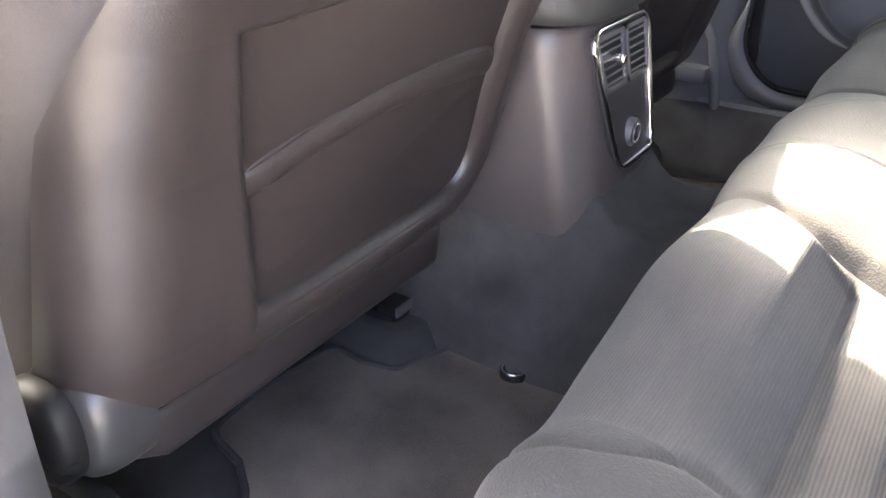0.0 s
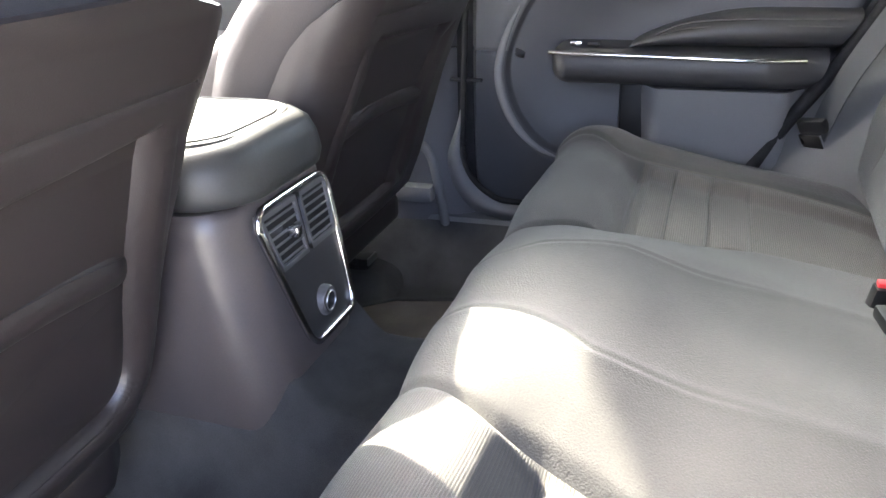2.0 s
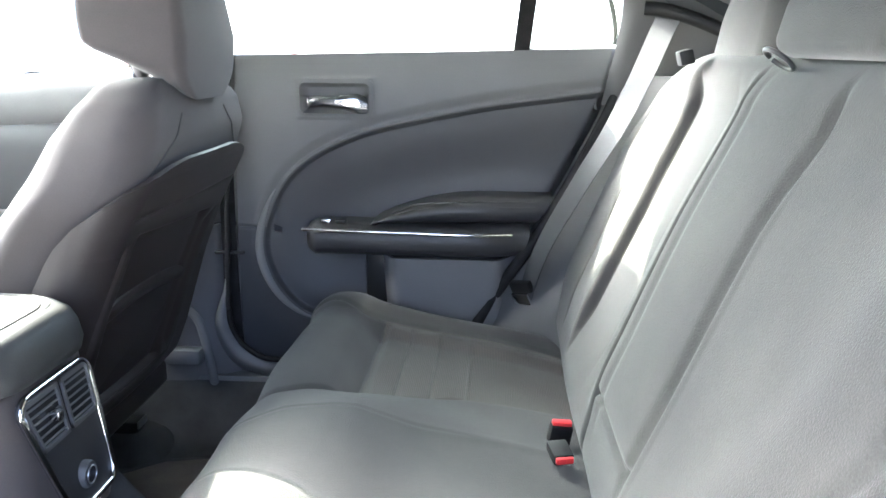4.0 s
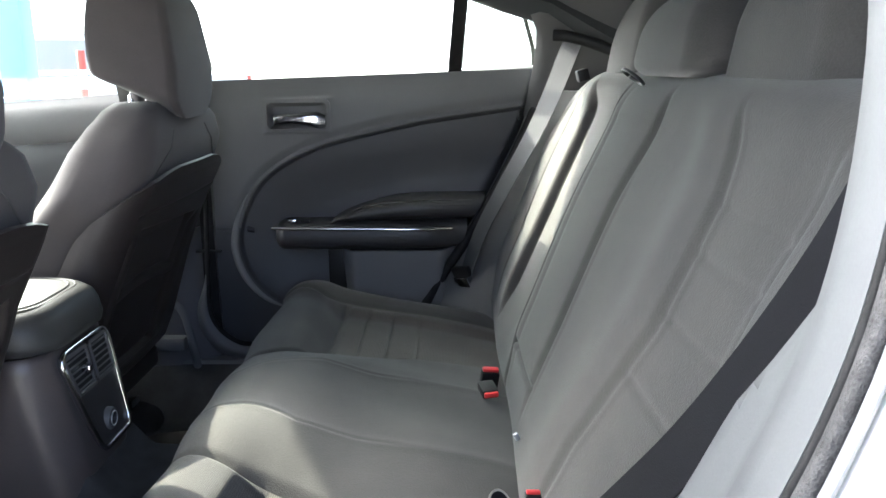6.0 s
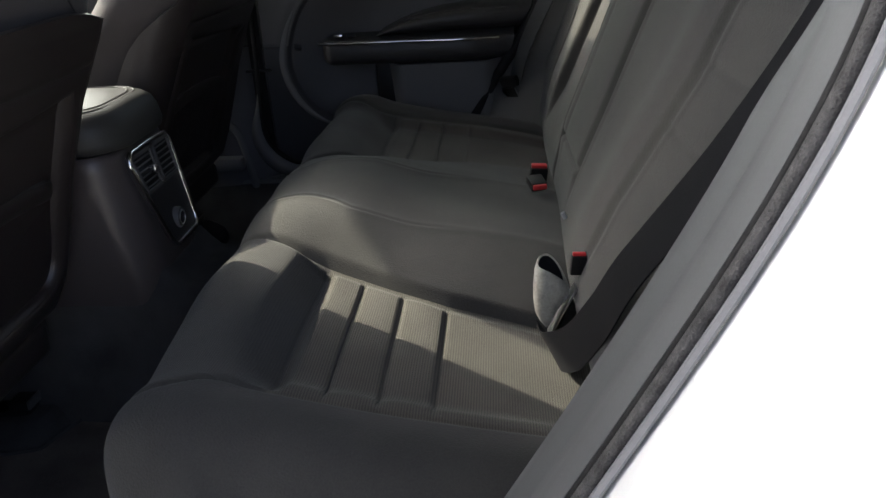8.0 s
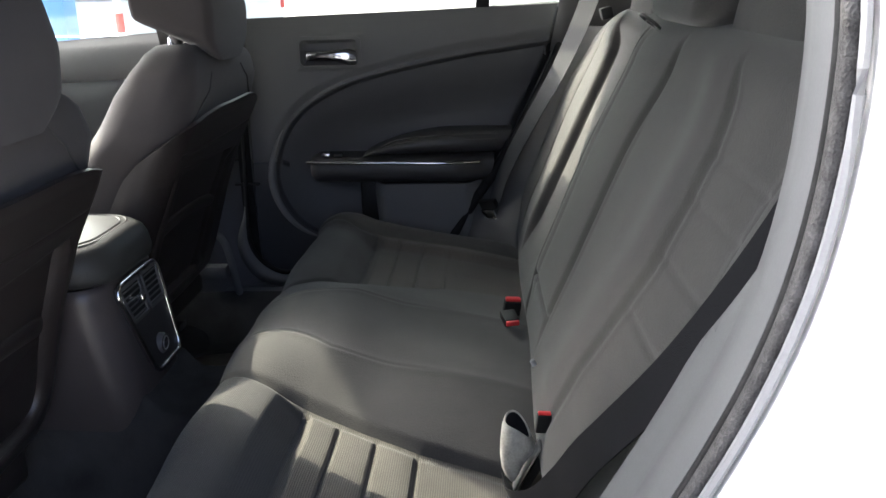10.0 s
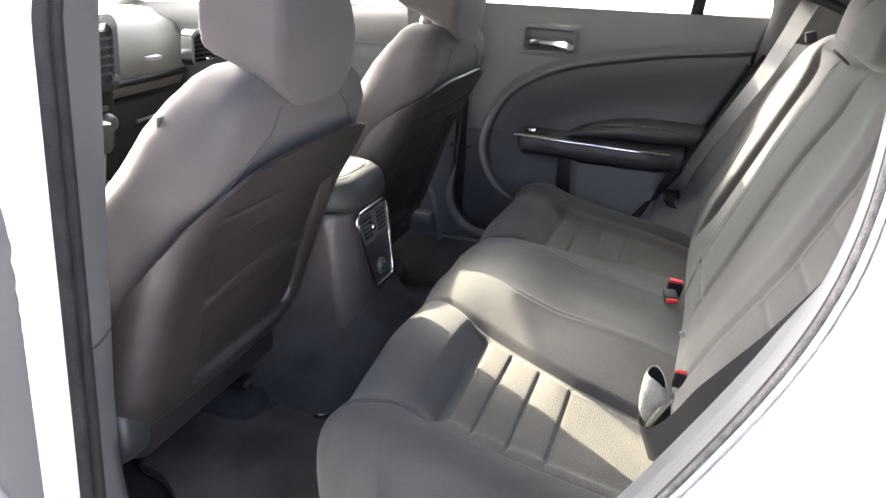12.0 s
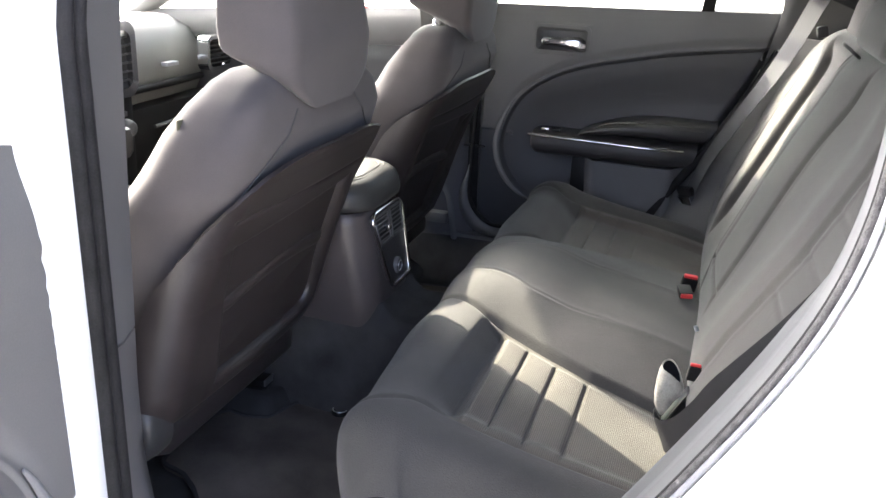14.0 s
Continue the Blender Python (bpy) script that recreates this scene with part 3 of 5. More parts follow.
    # handle
    lever = spline([(0.732, 0.176, 1.017), (0.716, 0.168, 1.019), (0.709, 0.12, 1.020), (0.710, 0.08, 1.019), (0.716, 0.053, 1.014)], 26)
    rings = []
    for k, p in enumerate(lever):
        h = lerp(k / 25, (0, 0.1, 0.5, 0.85, 1), (0.008, 0.012, 0.011, 0.019, 0.015))
        rings.append([(p[0] - 0.005 * math.cos(q), p[1], p[2] + h * math.sin(q)) for q in np.linspace(0, 2 * math.pi, 12, endpoint=False)])
    bezel = put("handle_cup", mesh_of("handle_cup", *ring_frame(rounded(0.117, 1.027, 0.075, 0.037, 0.014), rounded(0.117, 1.027, 0.067, 0.029, 0.011), 0.716, 0.728), plastic_door), door, "grey handle surround")
    loft("door_lever", rings, chrome, bezel, "chrome inner door handle")
    # belt seal, window frame post and glass
    if glass:
        window_of(door)
    outer = [[(x0, yy, zz) for yy in np.linspace(0.345, float(arch_y(zz)) + 0.0, 8)] for x0, zz in zip((0.90, 0.945, 0.955, 0.955, 0.93, 0.86, 0.79), (0.36, 0.44, 0.62, 0.80, 0.96, 1.06, 1.085))]
    slab("outer_skin", outer, 0.01, paint, door, "white painted outer door skin")
    if m is not None:
        door.matrix_basis = m
    return door


def ring_frame(outer, inner, x_front, x_back):
    """Vertices and faces of a frame in the y-z plane between two outlines, with depth along x."""
    n = len(outer)
    v = [(x_front, *p) for p in outer] + [(x_front - 0.002, *p) for p in inner] + [(x_back, *p) for p in outer] + [(x_back, *p) for p in inner]
    f = []
    for i in range(n):
        j = (i + 1) % n
        f += [(i, j, n + j, n + i), (2 * n + i, 2 * n + j, j, i), (n + i, n + j, 3 * n + j, 3 * n + i), (3 * n + i, 3 * n + j, 2 * n + j, 2 * n + i)]
    return v, f


rear_door("door_1", "closed rear door with dark vinyl card and chrome armrest strip", None)
# the open rear door on the near side: the same door mirrored and swung forward about its hinge
swing = pose(-0.93, 0.44, 0, 0, 0, -76) @ Matrix.Translation((0.93, -0.44, 0)) @ Matrix.Diagonal((-1, 1, 1, 1))
rear_door("door_2", "open rear door with dark grey vinyl card and lowered window", swing, glass=False, front_y=0.322)

# front doors
for s in (1, -1):
    d = thing("door_3" if s > 0 else "door_4", "closed front door with a grey vinyl card", "door", kind="structure")
    rows = []
    for z in np.linspace(0.42, 1.069, 70):
        rows.append([(s * (0.75 - 0.02 * step(z, 0.45, 0.7) + 0.02 * groove(z - 0.985, 0.02) + 0.02 * step(z, 1.04, 1.07)), y, z - (0.004 + 0.065 * (y - 0.5)) * float(step(z, 0.7, 1.06))) for y in np.linspace(0.50, 1.45, 40)])
    card = slab("door_card", rows, -0.03 * s, pad_grey, d, "blue grey upper door card over a dark lower panel")
    card.data.materials.append(vinyl_door_dark)
    for poly in card.data.polygons:
        poly.material_index = int(poly.center.z + (0.004 + 0.065 * (poly.center.y - 0.5)) * float(step(poly.center.z + 0.02, 0.7, 1.06)) < 0.985)
    tube("trim_line", [(s * 0.728, 0.50, 0.982), (s * 0.727, 0.8, 0.964), (s * 0.728, 1.4, 0.928)], 0.006, plastic_black, d, n=20)
    box("armrest", (min(s * 0.66, s * 0.75), 0.55, 0.74), (max(s * 0.66, s * 0.75), 1.05, 0.80), plastic, d, bevel=0.02)
    g = slab("window_pane", [[(s * (0.765 - 0.13 * (z - 1.09) / 0.22), y, z) for y in (0.50, 0.8, 1.3 - 2.2 * (z - 1.07))] for z in np.linspace(1.07, 1.33, 6)], 0.004, glass_clear, d, "clear side window glass")
    g.visible_shadow = False
    slab("outer_skin", [[(s * x0, y, z) for y in np.linspace(0.42, 1.5, 8)] for x0, z in zip((0.90, 0.945, 0.955, 0.955, 0.93, 0.86, 0.79), (0.30, 0.44, 0.62, 0.78, 0.90, 0.96, 0.98))], 0.01 * s, paint, d, "white painted outer door skin")


# ---- rear bench ----
CUSH = spline([(-0.40, 0.545), (-0.33, 0.572), (-0.20, 0.600), (-0.08, 0.622), (0.01, 0.641), (0.07, 0.658), (0.112, 0.655), (0.137, 0.632), (0.142, 0.595), (0.136, 0.53), (0.12, 0.45), (0.105, 0.38)], 400)
CT = np.gradient(CUSH, axis=0)
CN = np.stack([-CT[:, 1], CT[:, 0]], axis=1)
CN = CN / np.linalg.norm(CN, axis=1, keepdims=True)


def valley(y):
    """Distance from the middle of the seam between the middle seat and the outer seats."""
    return lerp(y, (-0.30, -0.162, -0.088, 0.0, 0.04, 0.087, 0.14), (0.316, 0.293, 0.264, 0.224, 0.210, 0.188, 0.176))


def cushion_lift(x, y, z):
    """How far the padding stands out at x across the car, by its place y, z on the middle profile."""
    ax = np.abs(x)
    top = step(z, 0.50, 0.60)
    v = valley(y)
    crown = lerp(y, (-0.30, -0.01, 0.05, 0.10), (0.125, 0.115, 0.085, 0.065))
    h = (0.026 + 0.010 * step(y, -0.11, -0.008) - 0.030 * step(y, 0.008, 0.125)) * (1 - np.clip((ax - crown) / (v - crown), 0, 1) ** 1.4) * top
    h = h + (0.0012 * groove(ax - crown, 0.012) - 0.0016 * groove(ax - crown, 0.004) * step(y, -0.2, -0.1)) * top
    h = h - (0.007 - 0.004 * step(y, 0.06, 0.13)) * groove(ax - v, 0.006) * top
    in_x = step(ax - v, 0.006, 0.020) * (1 - step(ax, 0.525, 0.55))
    in_y = (1 - step(y, -0.012, 0.046))
    h = h - 0.021 * step(ax - v, -0.012, 0.022) * (1 - step(ax, 0.50, 0.56)) * in_y
    h = h + 0.009 * in_x * (1 - step(y, -0.020, -0.006)) - 0.003 * groove(y + 0.002, 0.003) * in_x
    h = h + 0.010 * np.sin(np.clip((ax - v) / (0.55 - v), 0, 1) * math.pi) * step(y, 0.0, 0.06) * top
    h = h + 0.016 * groove(ax - 0.60, 0.05) * top
    for yc in (-0.054, -0.105, -0.160):
        h = h - 0.0036 * groove(y - yc, 0.0023) * in_x
    h = h + 0.0030 * in_x * np.abs(np.sin((y + 0.002) / 0.0525 * math.pi)) ** 0.7 * (y > -0.162) * (y < -0.002)
    h = h - 0.0045 * groove(ax - 0.553 - 0.03 * step(y, 0.03, 0.11), 0.005) * top
    h = h - 0.005 * groove(z - 0.628, 0.003) * (y > 0.10) * (1 - step(ax, 0.54, 0.60))
    wob = 0.0020 * np.sin(9 * x + 14 * y) + 0.0012 * np.sin(31 * x - 17 * y + 1)
    return h + wob * top


def cushion_sheet(a, b, n):
    """A panel of the cushion between two lines a and b, each a distance from the middle or a function of y."""
    P = np.zeros((n, len(CUSH), 3))
    xa = np.array([a(y) if callable(a) else a for y in CUSH[:, 0]])
    xb = np.array([b(y) if callable(b) else b for y in CUSH[:, 0]])
    for i, f in enumerate(np.linspace(0, 1, n)):
        x = xa + (xb - xa) * f
        q = CUSH + CN * cushion_lift(x, CUSH[:, 0], CUSH[:, 1])[:, None]
        bow = -(0.016 + 0.016 * (x < 0)) * (np.abs(x) / 0.68) ** 3 * step(CUSH[:, 0], 0.0, 0.1)
        end = step(np.abs(x), 0.60, 0.715) ** 2
        P[i, :, 0], P[i, :, 1], P[i, :, 2] = x, q[:, 0] + bow - 0.035 * end * step(CUSH[:, 0], -0.05, 0.1), q[:, 1] - 0.06 * end
    return P


bench = thing("rear_bench", "grey ribbed fabric rear bench with a raised middle and split backrest", "car seat", (0, 0, 0.33))
slab("middle_panel", cushion_sheet(lambda y: -valley(y), valley, 170), 0.03, fabric, bench, "plain grey fabric middle seat panel")
for s in (-1, 1):
    panel = slab("ribbed_panel", cushion_sheet(lambda y: s * valley(y), s * 0.555, 80)[::s], 0.03, fabric_rib, bench, "ribbed grey brown fabric seat panel with cross seams")
    panel.data.materials.append(fabric_fine)
    mids = np.array([tuple(poly.center) for poly in panel.data.polygons])
    panel.data.polygons.foreach_set("material_index", (mids[:, 1] > -0.002).astype(np.int32))
    slab("side_bolster", cushion_sheet(s * 0.555, s * 0.700, 40)[::s], 0.003, fabric, bench, "plain grey fabric side bolster")
box("cushion_base", (-0.64, -0.36, 0.36), (0.64, 0.09, 0.54), carpet, bench, bevel=0.02)

BACK = spline([(-0.335, 0.575), (-0.312, 0.62), (-0.325, 0.68), (-0.372, 0.80), (-0.425, 0.93), (-0.478, 1.045), (-0.500, 1.10), (-0.530, 1.120), (-0.600, 1.112), (-0.625, 1.06)], 260)
BT = np.gradient(BACK, axis=0)
BN = np.stack([BT[:, 1], -BT[:, 0]], axis=1)
BN /= np.linalg.norm(BN, axis=1, keepdims=True)


def back_lift(x, y, z):
    """How far the padding of the backrest stands out at x across the car, by its place y, z on the profile."""
    face = 1 - step(z, 1.06, 1.115)
    up = step(z, 0.64, 0.74)
    split, mid = 0.118, -0.10 - 0.03 * step(z, 0.95, 1.12)
    # middle seat: a soft roll beside the split, a slightly hollow panel, a faint seam on the near side
    h = 0.010 * up * np.clip(1 - np.abs((x - 0.045) / 0.17) ** 3, 0, 1)
    h = h - 0.016 * groove(x - split, 0.007) - 0.003 * groove(x - 0.075, 0.010) * up - 0.007 * groove(x - mid, 0.008) * up
    h = h - 0.007 * groove(z - 0.705, 0.004) * (x > mid) * (x < split)
    # far seat: sunk centre panel, then two padded rolls with deep gaps before and between them
    gap = lerp(z, (0.62, 0.80, 0.90, 1.00, 1.05, 1.10), (0.392, 0.388, 0.378, 0.388, 0.395, 0.430))
    seam = lerp(z, (0.62, 0.80, 0.90, 1.00, 1.05, 1.10), (0.520, 0.522, 0.528, 0.520, 0.512, 0.505))
    h = h - 0.013 * step(x, split, split + 0.05) * (1 - step(x, gap - 0.006, gap + 0.010)) * up
    h = h - 0.004 * groove(x - gap, 0.006) * up
    h = h + 0.008 * np.clip(1 - np.abs((x - (gap + seam) / 2) / ((seam - gap) / 2)) ** 5, 0, 1) ** 0.6 * up
    h = h - 0.006 * groove(x - seam, 0.005) * up
    h = h + 0.010 * np.clip(1 - np.abs((x - seam - 0.085) / 0.090) ** 3, 0, 1) ** 0.7 * up
    # near seat: panel sunk a little, with soft edges and cross seams
    u = -x
    c_in = lerp(z, (0.62, 0.75, 0.90, 0.96, 1.02, 1.10), (0.33, 0.36, 0.44, 0.442, 0.432, 0.385))
    inner = step(u, c_in - 0.012, c_in + 0.022) * (1 - step(u, 0.58, 0.61))
    h = h - 0.006 * inner * step(z, 0.66, 0.72)
    h = h - 0.004 * (groove(u - c_in, 0.008) + groove(u - 0.60, 0.008)) * step(z, 0.62, 0.70)
    h = h + 0.014 * groove(u - 0.665, 0.05) * step(z, 0.58, 0.70) * (u > 0.55)
    h = h + 0.005 * groove(u - (c_in - 0.07), 0.05) * step(z, 0.6, 0.7)
    for zc in (0.85, 0.915, 0.972, 1.014):
        h = h - 0.0024 * groove(z - zc - 0.02 * (u - 0.5), 0.004) * inner
    h = h - 0.07 * step(np.abs(x), 0.63, 0.715) ** 2
    return h * face + 0.0025 * np.sin(11 * x + 7 * z) * face


def back_sheet(x0, x1, n):
    xs = np.linspace(x0, x1, n)
    P = np.zeros((n, len(BACK), 3))
    for i, x in enumerate(xs):
        h = back_lift(x, BACK[:, 0], BACK[:, 1])
        q = BACK + BN * h[:, None]
        drop = 0.03 * (max(0.0, abs(x) - 0.45) / 0.2) ** 2 * step(BACK[:, 1], 0.95, 1.1)
        P[i, :, 0], P[i, :, 1], P[i, :, 2] = x, q[:, 0], q[:, 1] - drop
    return P


slab("near_back_panel", back_sheet(-0.70, -0.11, 220), -0.04, fabric, bench, "grey fabric backrest panel")
slab("middle_back_panel", back_sheet(-0.11, 0.118, 70), -0.04, fabric, bench, "grey fabric backrest panel")
slab("far_back_panel", back_sheet(0.118, 0.712, 260), -0.04, fabric, bench, "grey fabric backrest panel")


def headrest(name, label, cx, y_rear, y_front, z0, z1, half, mat, tilt=0.0, top=0.72, group=""):
    """A padded headrest between two heights; half is half its width."""
    h = thing(name, label, "headrest", (cx, (y_rear + y_front) / 2, z0), group)
    rings = []
    for k in range(26):
        f = k / 25
        e = (1 - (1 - min(1, f / 0.16)) ** 2) ** 0.5 if f < 0.16 else max(0.0, 1 - max(0, (f - 0.42) / 0.58) ** 2.2) ** 0.5
        e = max(e, 0.30 if f < 0.5 else 0.12)
        w = half * lerp(f, (0, 0.2, 0.5, 1), (0.93, 1.0, 0.97, top)) * (0.75 + 0.25 * e if f < 0.5 else 0.35 + 0.65 * e)
        dy = (y_front - y_rear) / 2 * (0.62 + 0.38 * e if f < 0.5 else 0.25 + 0.75 * e)
        yc = (y_rear + y_front) / 2 + tilt * f
        rings.append([(cx + a, yc + b, z0 + (z1 - z0) * f) for a, b in rounded(0, 0, w, dy, min(w, dy) * 0.8, 6)])
    loft("cushion", rings, mat, h)
    for d in (-0.055, 0.055):
        tube("post", [(cx + d, yc - tilt, z0 + 0.03), (cx + d, yc - tilt, z0 - 0.05)], 0.0065, chrome, h, n=6)
    return h


headrest("rear_headrest", "grey fabric outer rear headrest", 0.345, -0.640, -0.515, 1.076, 1.265, 0.150, fabric, -0.03, 0.8, "rear headrests")
headrest("rear_headrest", "grey fabric outer rear headrest", -0.35, -0.640, -0.520, 1.085, 1.265, 0.150, fabric, -0.03, 0.8, "rear headrests")
headrest("rear_headrest", "low grey fabric middle rear headrest", -0.06, -0.600, -0.488, 1.117, 1.226, 0.165, fabric, -0.02, 0.9, "rear headrests")


tag = box("release_button", (-0.016, -0.012, -0.010), (0.016, 0.010, 0.012), plastic_black, None, "", 0.004, pose(0.430, -0.474, 1.112, -15, 0, 0))
tagged(tag, "small black release button on top of the backrest", "button")
loop = thing("headrest_strap", "thin black pull loop under the middle headrest", "strap", (0.04, -0.49, 1.12))
tube("loop", [(0.020 + 0.024 * math.cos(a), -0.482 + 0.013 * math.sin(a), 1.116 + 0.010 * math.sin(a)) for a in np.linspace(0.2, 6.2, 14)], 0.0028, plastic_cover, loop, n=50, sides=8)


# ---- front seats ----
def seat_rear(z):
    return lerp(z, (0.38, 0.50, 0.62, 0.76, 0.85, 0.946, 1.00, 1.05, 1.09), (0.485, 0.437, 0.390, 0.347, 0.312, 0.262, 0.243, 0.246, 0.275))


def seat_half(z):
    return lerp(z, (0.38, 0.50, 0.62, 0.80, 0.93, 1.00, 1.04, 1.07, 1.09), (0.215, 0.232, 0.245, 0.252, 0.246, 0.232, 0.206, 0.154, 0.09))


def panel_left(z):
    """The edge of the sunk panel in the seat's back shell on the door side, from the seat's middle."""
    return -0.157 + 0.26 * np.clip(0.75 - np.asarray(z, float), -0.10, 0.2)


def panel_right(z):
    return 0.188 + 0.12 * (0.75 - np.asarray(z, float))


def front_seat(c, s, label):
    """A front seat seen from behind; c is its middle across the car, s the side of its door."""
    seat = thing("front_seat", label, "car seat", (c, 0.6, 0.335), "front seats")
    rings = []
    for z in np.linspace(0.535, 1.078, 44):
        w, y0 = seat_half(z) - 0.014 * float(1 - step(z, 0.87, 0.94)), seat_rear(z) + 0.006 + 0.012 * float(1 - step(z, 0.86, 0.93))
        deep = lerp(z, (0.42, 0.9, 1.0, 1.06, 1.09), (0.17, 0.16, 0.145, 0.10, 0.05))
        wing = 0.022 * float(step(z, 0.45, 0.6) * (1 - step(z, 0.88, 1.0)))
        rings.append([(c + a + math.copysign(wing, a) * float(step(b, -0.03, 0.03)), y0 + deep / 2 + b, z) for a, b in rounded(0, 0, w, deep / 2, deep * 0.36, 7)])
    back = loft("backrest", rings, fabric_front, seat, "grey fabric backrest")
    # vinyl shell on the rear, wrapping round the sides
    n_z, n_u = 230, 250
    P = np.zeros((n_z, n_u, 3))
    us = np.linspace(-1, 1, n_u)
    for i, z in enumerate(np.linspace(0.545, 0.971, n_z)):
        w, y0 = seat_half(z) + 0.006, seat_rear(z) - 0.004
        r = 0.055
        flat = w - r
        arc = r * math.pi / 2
        inner = lerp(z, (0.40, 0.60, 0.80, 0.868, 0.896, 0.92, 0.94, 0.956, 0.966, 0.971), (0.25, 0.305, 0.31, 0.298, 0.284, 0.263, 0.238, 0.206, 0.158, 0.105))
        outer = lerp(z, (0.40, 0.60, 0.80, 0.84, 0.892, 0.92, 0.94, 0.956, 0.966, 0.971), (0.25, 0.300, 0.286, 0.268, 0.248, 0.230, 0.210, 0.178, 0.132, 0.080))
        for j, u in enumerate(us):
            q = abs(u) * (inner if u * s < 0 else outer)
            sg = math.copysign(1, u)
            if q < flat:
                px, py = q, 0.0
            elif q < flat + arc:
                a = (q - flat) / r
                px, py = flat + r * math.sin(a), r * (1 - math.cos(a))
            else:
                px, py = w, r + (q - flat - arc)
            P[i, j] = (c + sg * px, y0 + py - 0.006 * math.cos(min(1, q / flat) * math.pi / 2), z)
    lx, z = P[..., 0] - c, P[..., 2]
    # sunk panel beside a raised rim; lf is negative towards the door
    lf = -s * lx
    flatness = 1 - step(lf, 0.222, 0.244) - step(-lf, 0.170, 0.200)
    left, right = panel_left(z), panel_right(z)
    dd = np.maximum(np.maximum(left - lf, lf - right), np.maximum(0.598 - z, z - 0.868 - 0.06 * (lf - 0.05)))
    corner = np.hypot(np.maximum(lf - right + 0.05, 0), np.maximum(0.648 - z, 0)) - 0.05
    dd = np.where((lf > right - 0.05) & (z < 0.648), corner, dd)
    strip = step(dd, 0.002, 0.006) * (1 - step(dd, 0.019, 0.027)) * step(lf, -0.16, -0.05) * (1 - step(z, 0.84, 0.872))
    soft = step(left + 0.06 - lf, 0, 0.03) * (s > 0)
    P[..., 1] += (0.014 * (1 - soft) * step(-dd, -0.001, 0.007) + 0.008 * soft * step(-dd, -0.001, 0.035) - 0.004 * strip) * flatness
    P[..., 1] += 0.003 * groove(z - 0.900, 0.0035) * (np.abs(lx) < 0.21) + 0.022 * step(0.572 - z, 0, 0.022)
    P[..., 1] -= 0.004 * step(z, 0.945, 0.968)
    shell = slab("back_shell", P, 0.006, leather, seat, "dark brown grey vinyl seat back shell")
    # map pocket panel with two seams
    Q = np.zeros((90, 90, 3))
    for i, t in enumerate(np.linspace(0, 1, 90)):
        for j, f in enumerate(np.linspace(0, 1, 90)):
            lf = -0.141 + 0.326 * f
            zz = 0.606 + (0.772 + 0.0886 * lf - 0.788 * lf ** 2 - 0.606) * t
            lf = float(panel_left(zz)) + 0.004 + (float(panel_right(zz) - panel_left(zz)) - 0.007) * f
            roll = 0.011 * max(0.0, 1 - ((t - 0.905) / 0.088) ** 2) ** 0.55
            puff = 0.003 + 0.005 * math.sin(math.pi * min(1, t / 0.8)) + roll - 0.006 * groove(t - 0.812, 0.008) - 0.005 * groove(t - 0.970, 0.006)
            Q[i, j] = (c - s * lf, seat_rear(zz) + 0.010 - puff * (1 - abs(2 * f - 1) ** 14), zz)
    Q = Q if s < 0 else Q[:, ::-1]
    pocket = slab("map_pocket", Q, 0.004, leather, shell, "stitched vinyl map pocket")
    # black tubes draw the stitched seams together with their shadow line
    for i, r in ((86, 0.0015), (73, 0.0011)):
        tube("pocket_seam", Q[i, 2:-2:3] + (0, 0.0004 - r, 0), r, plastic_black, pocket, "dark line of the stitched seam and its shadow", n=90, sides=6)
    for pts in ([(0.178, 0.680), (0.166, 0.676), (0.152, 0.672), (0.142, 0.667)], [(0.141, 0.665), (0.140, 0.651), (0.140, 0.634)], [(0.171, 0.605), (0.165, 0.613), (0.160, 0.618)]) if s < 0 else ():
        tube("scuff", [(c + s * a, seat_rear(z) - 0.0078, z) for a, z in pts], 0.0016, scuff_mark, shell, "pale scuff mark", n=14, sides=5, flat=0.6)
    rings = [[(c + s * 0.121 + 0.010 * e * math.cos(q), seat_rear(0.563) - 0.008 - o2, 0.575 + 0.010 * e * math.sin(q)) for q in np.linspace(0, 2 * math.pi, 14, endpoint=False)] for e, o2 in ((1, -0.02), (1, 0.003), (0.7, 0.005))]
    loft("rivet", rings, plastic_black, shell, "black plastic rivet")
    # lower bar under the shell, cushion and slides
    rings = []
    for x in np.linspace(c - 0.225, c + 0.225, 26):
        k = 1 - 0.5 * float(step(abs(x - c), 0.19, 0.225))
        rings.append([(x, seat_rear(0.52) + 0.010 + 0.02 * (1 - k) + b * k, 0.522 + a * k) for a, b in rounded(0, 0, 0.026, 0.02, 0.014, 4)])
    loft("lower_bar", rings, leather, seat, "dark vinyl lower edge of the backrest")
    rings = []
    for yy in np.linspace(0.56, 1.0, 20):
        f = (yy - 0.56) / 0.44
        rings.append([(c + a, yy, 0.475 + 0.035 * f + b) for a, b in rounded(0, 0, 0.255 - 0.03 * max(0, f - 0.8) * 5, 0.065, 0.05, 6)])
    loft("seat_cushion", rings, fabric_front, seat, "grey fabric seat cushion")
    for d in (-0.235, 0.235):
        box("slide_rail", (c + d - 0.022, 0.50, 0.345), (c + d + 0.022, 1.0, 0.385), plastic_black, seat, bevel=0.006)
        foot = box("slide_foot", (c + d - 0.026, 0.505, 0.340), (c + d + 0.026, 0.565, 0.385), plastic_black, seat, "black plastic rail end cover", bevel=0.012)
        box("rail_end", (c + d - 0.018, 0.497, 0.362), (c + d + 0.018, 0.53, 0.398), plastic_black, foot, bevel=0.004)
        box("rail_lip", (c + d - 0.020, 0.494, 0.386), (c + d + 0.020, 0.498, 0.400), plastic, foot, bevel=0.001)
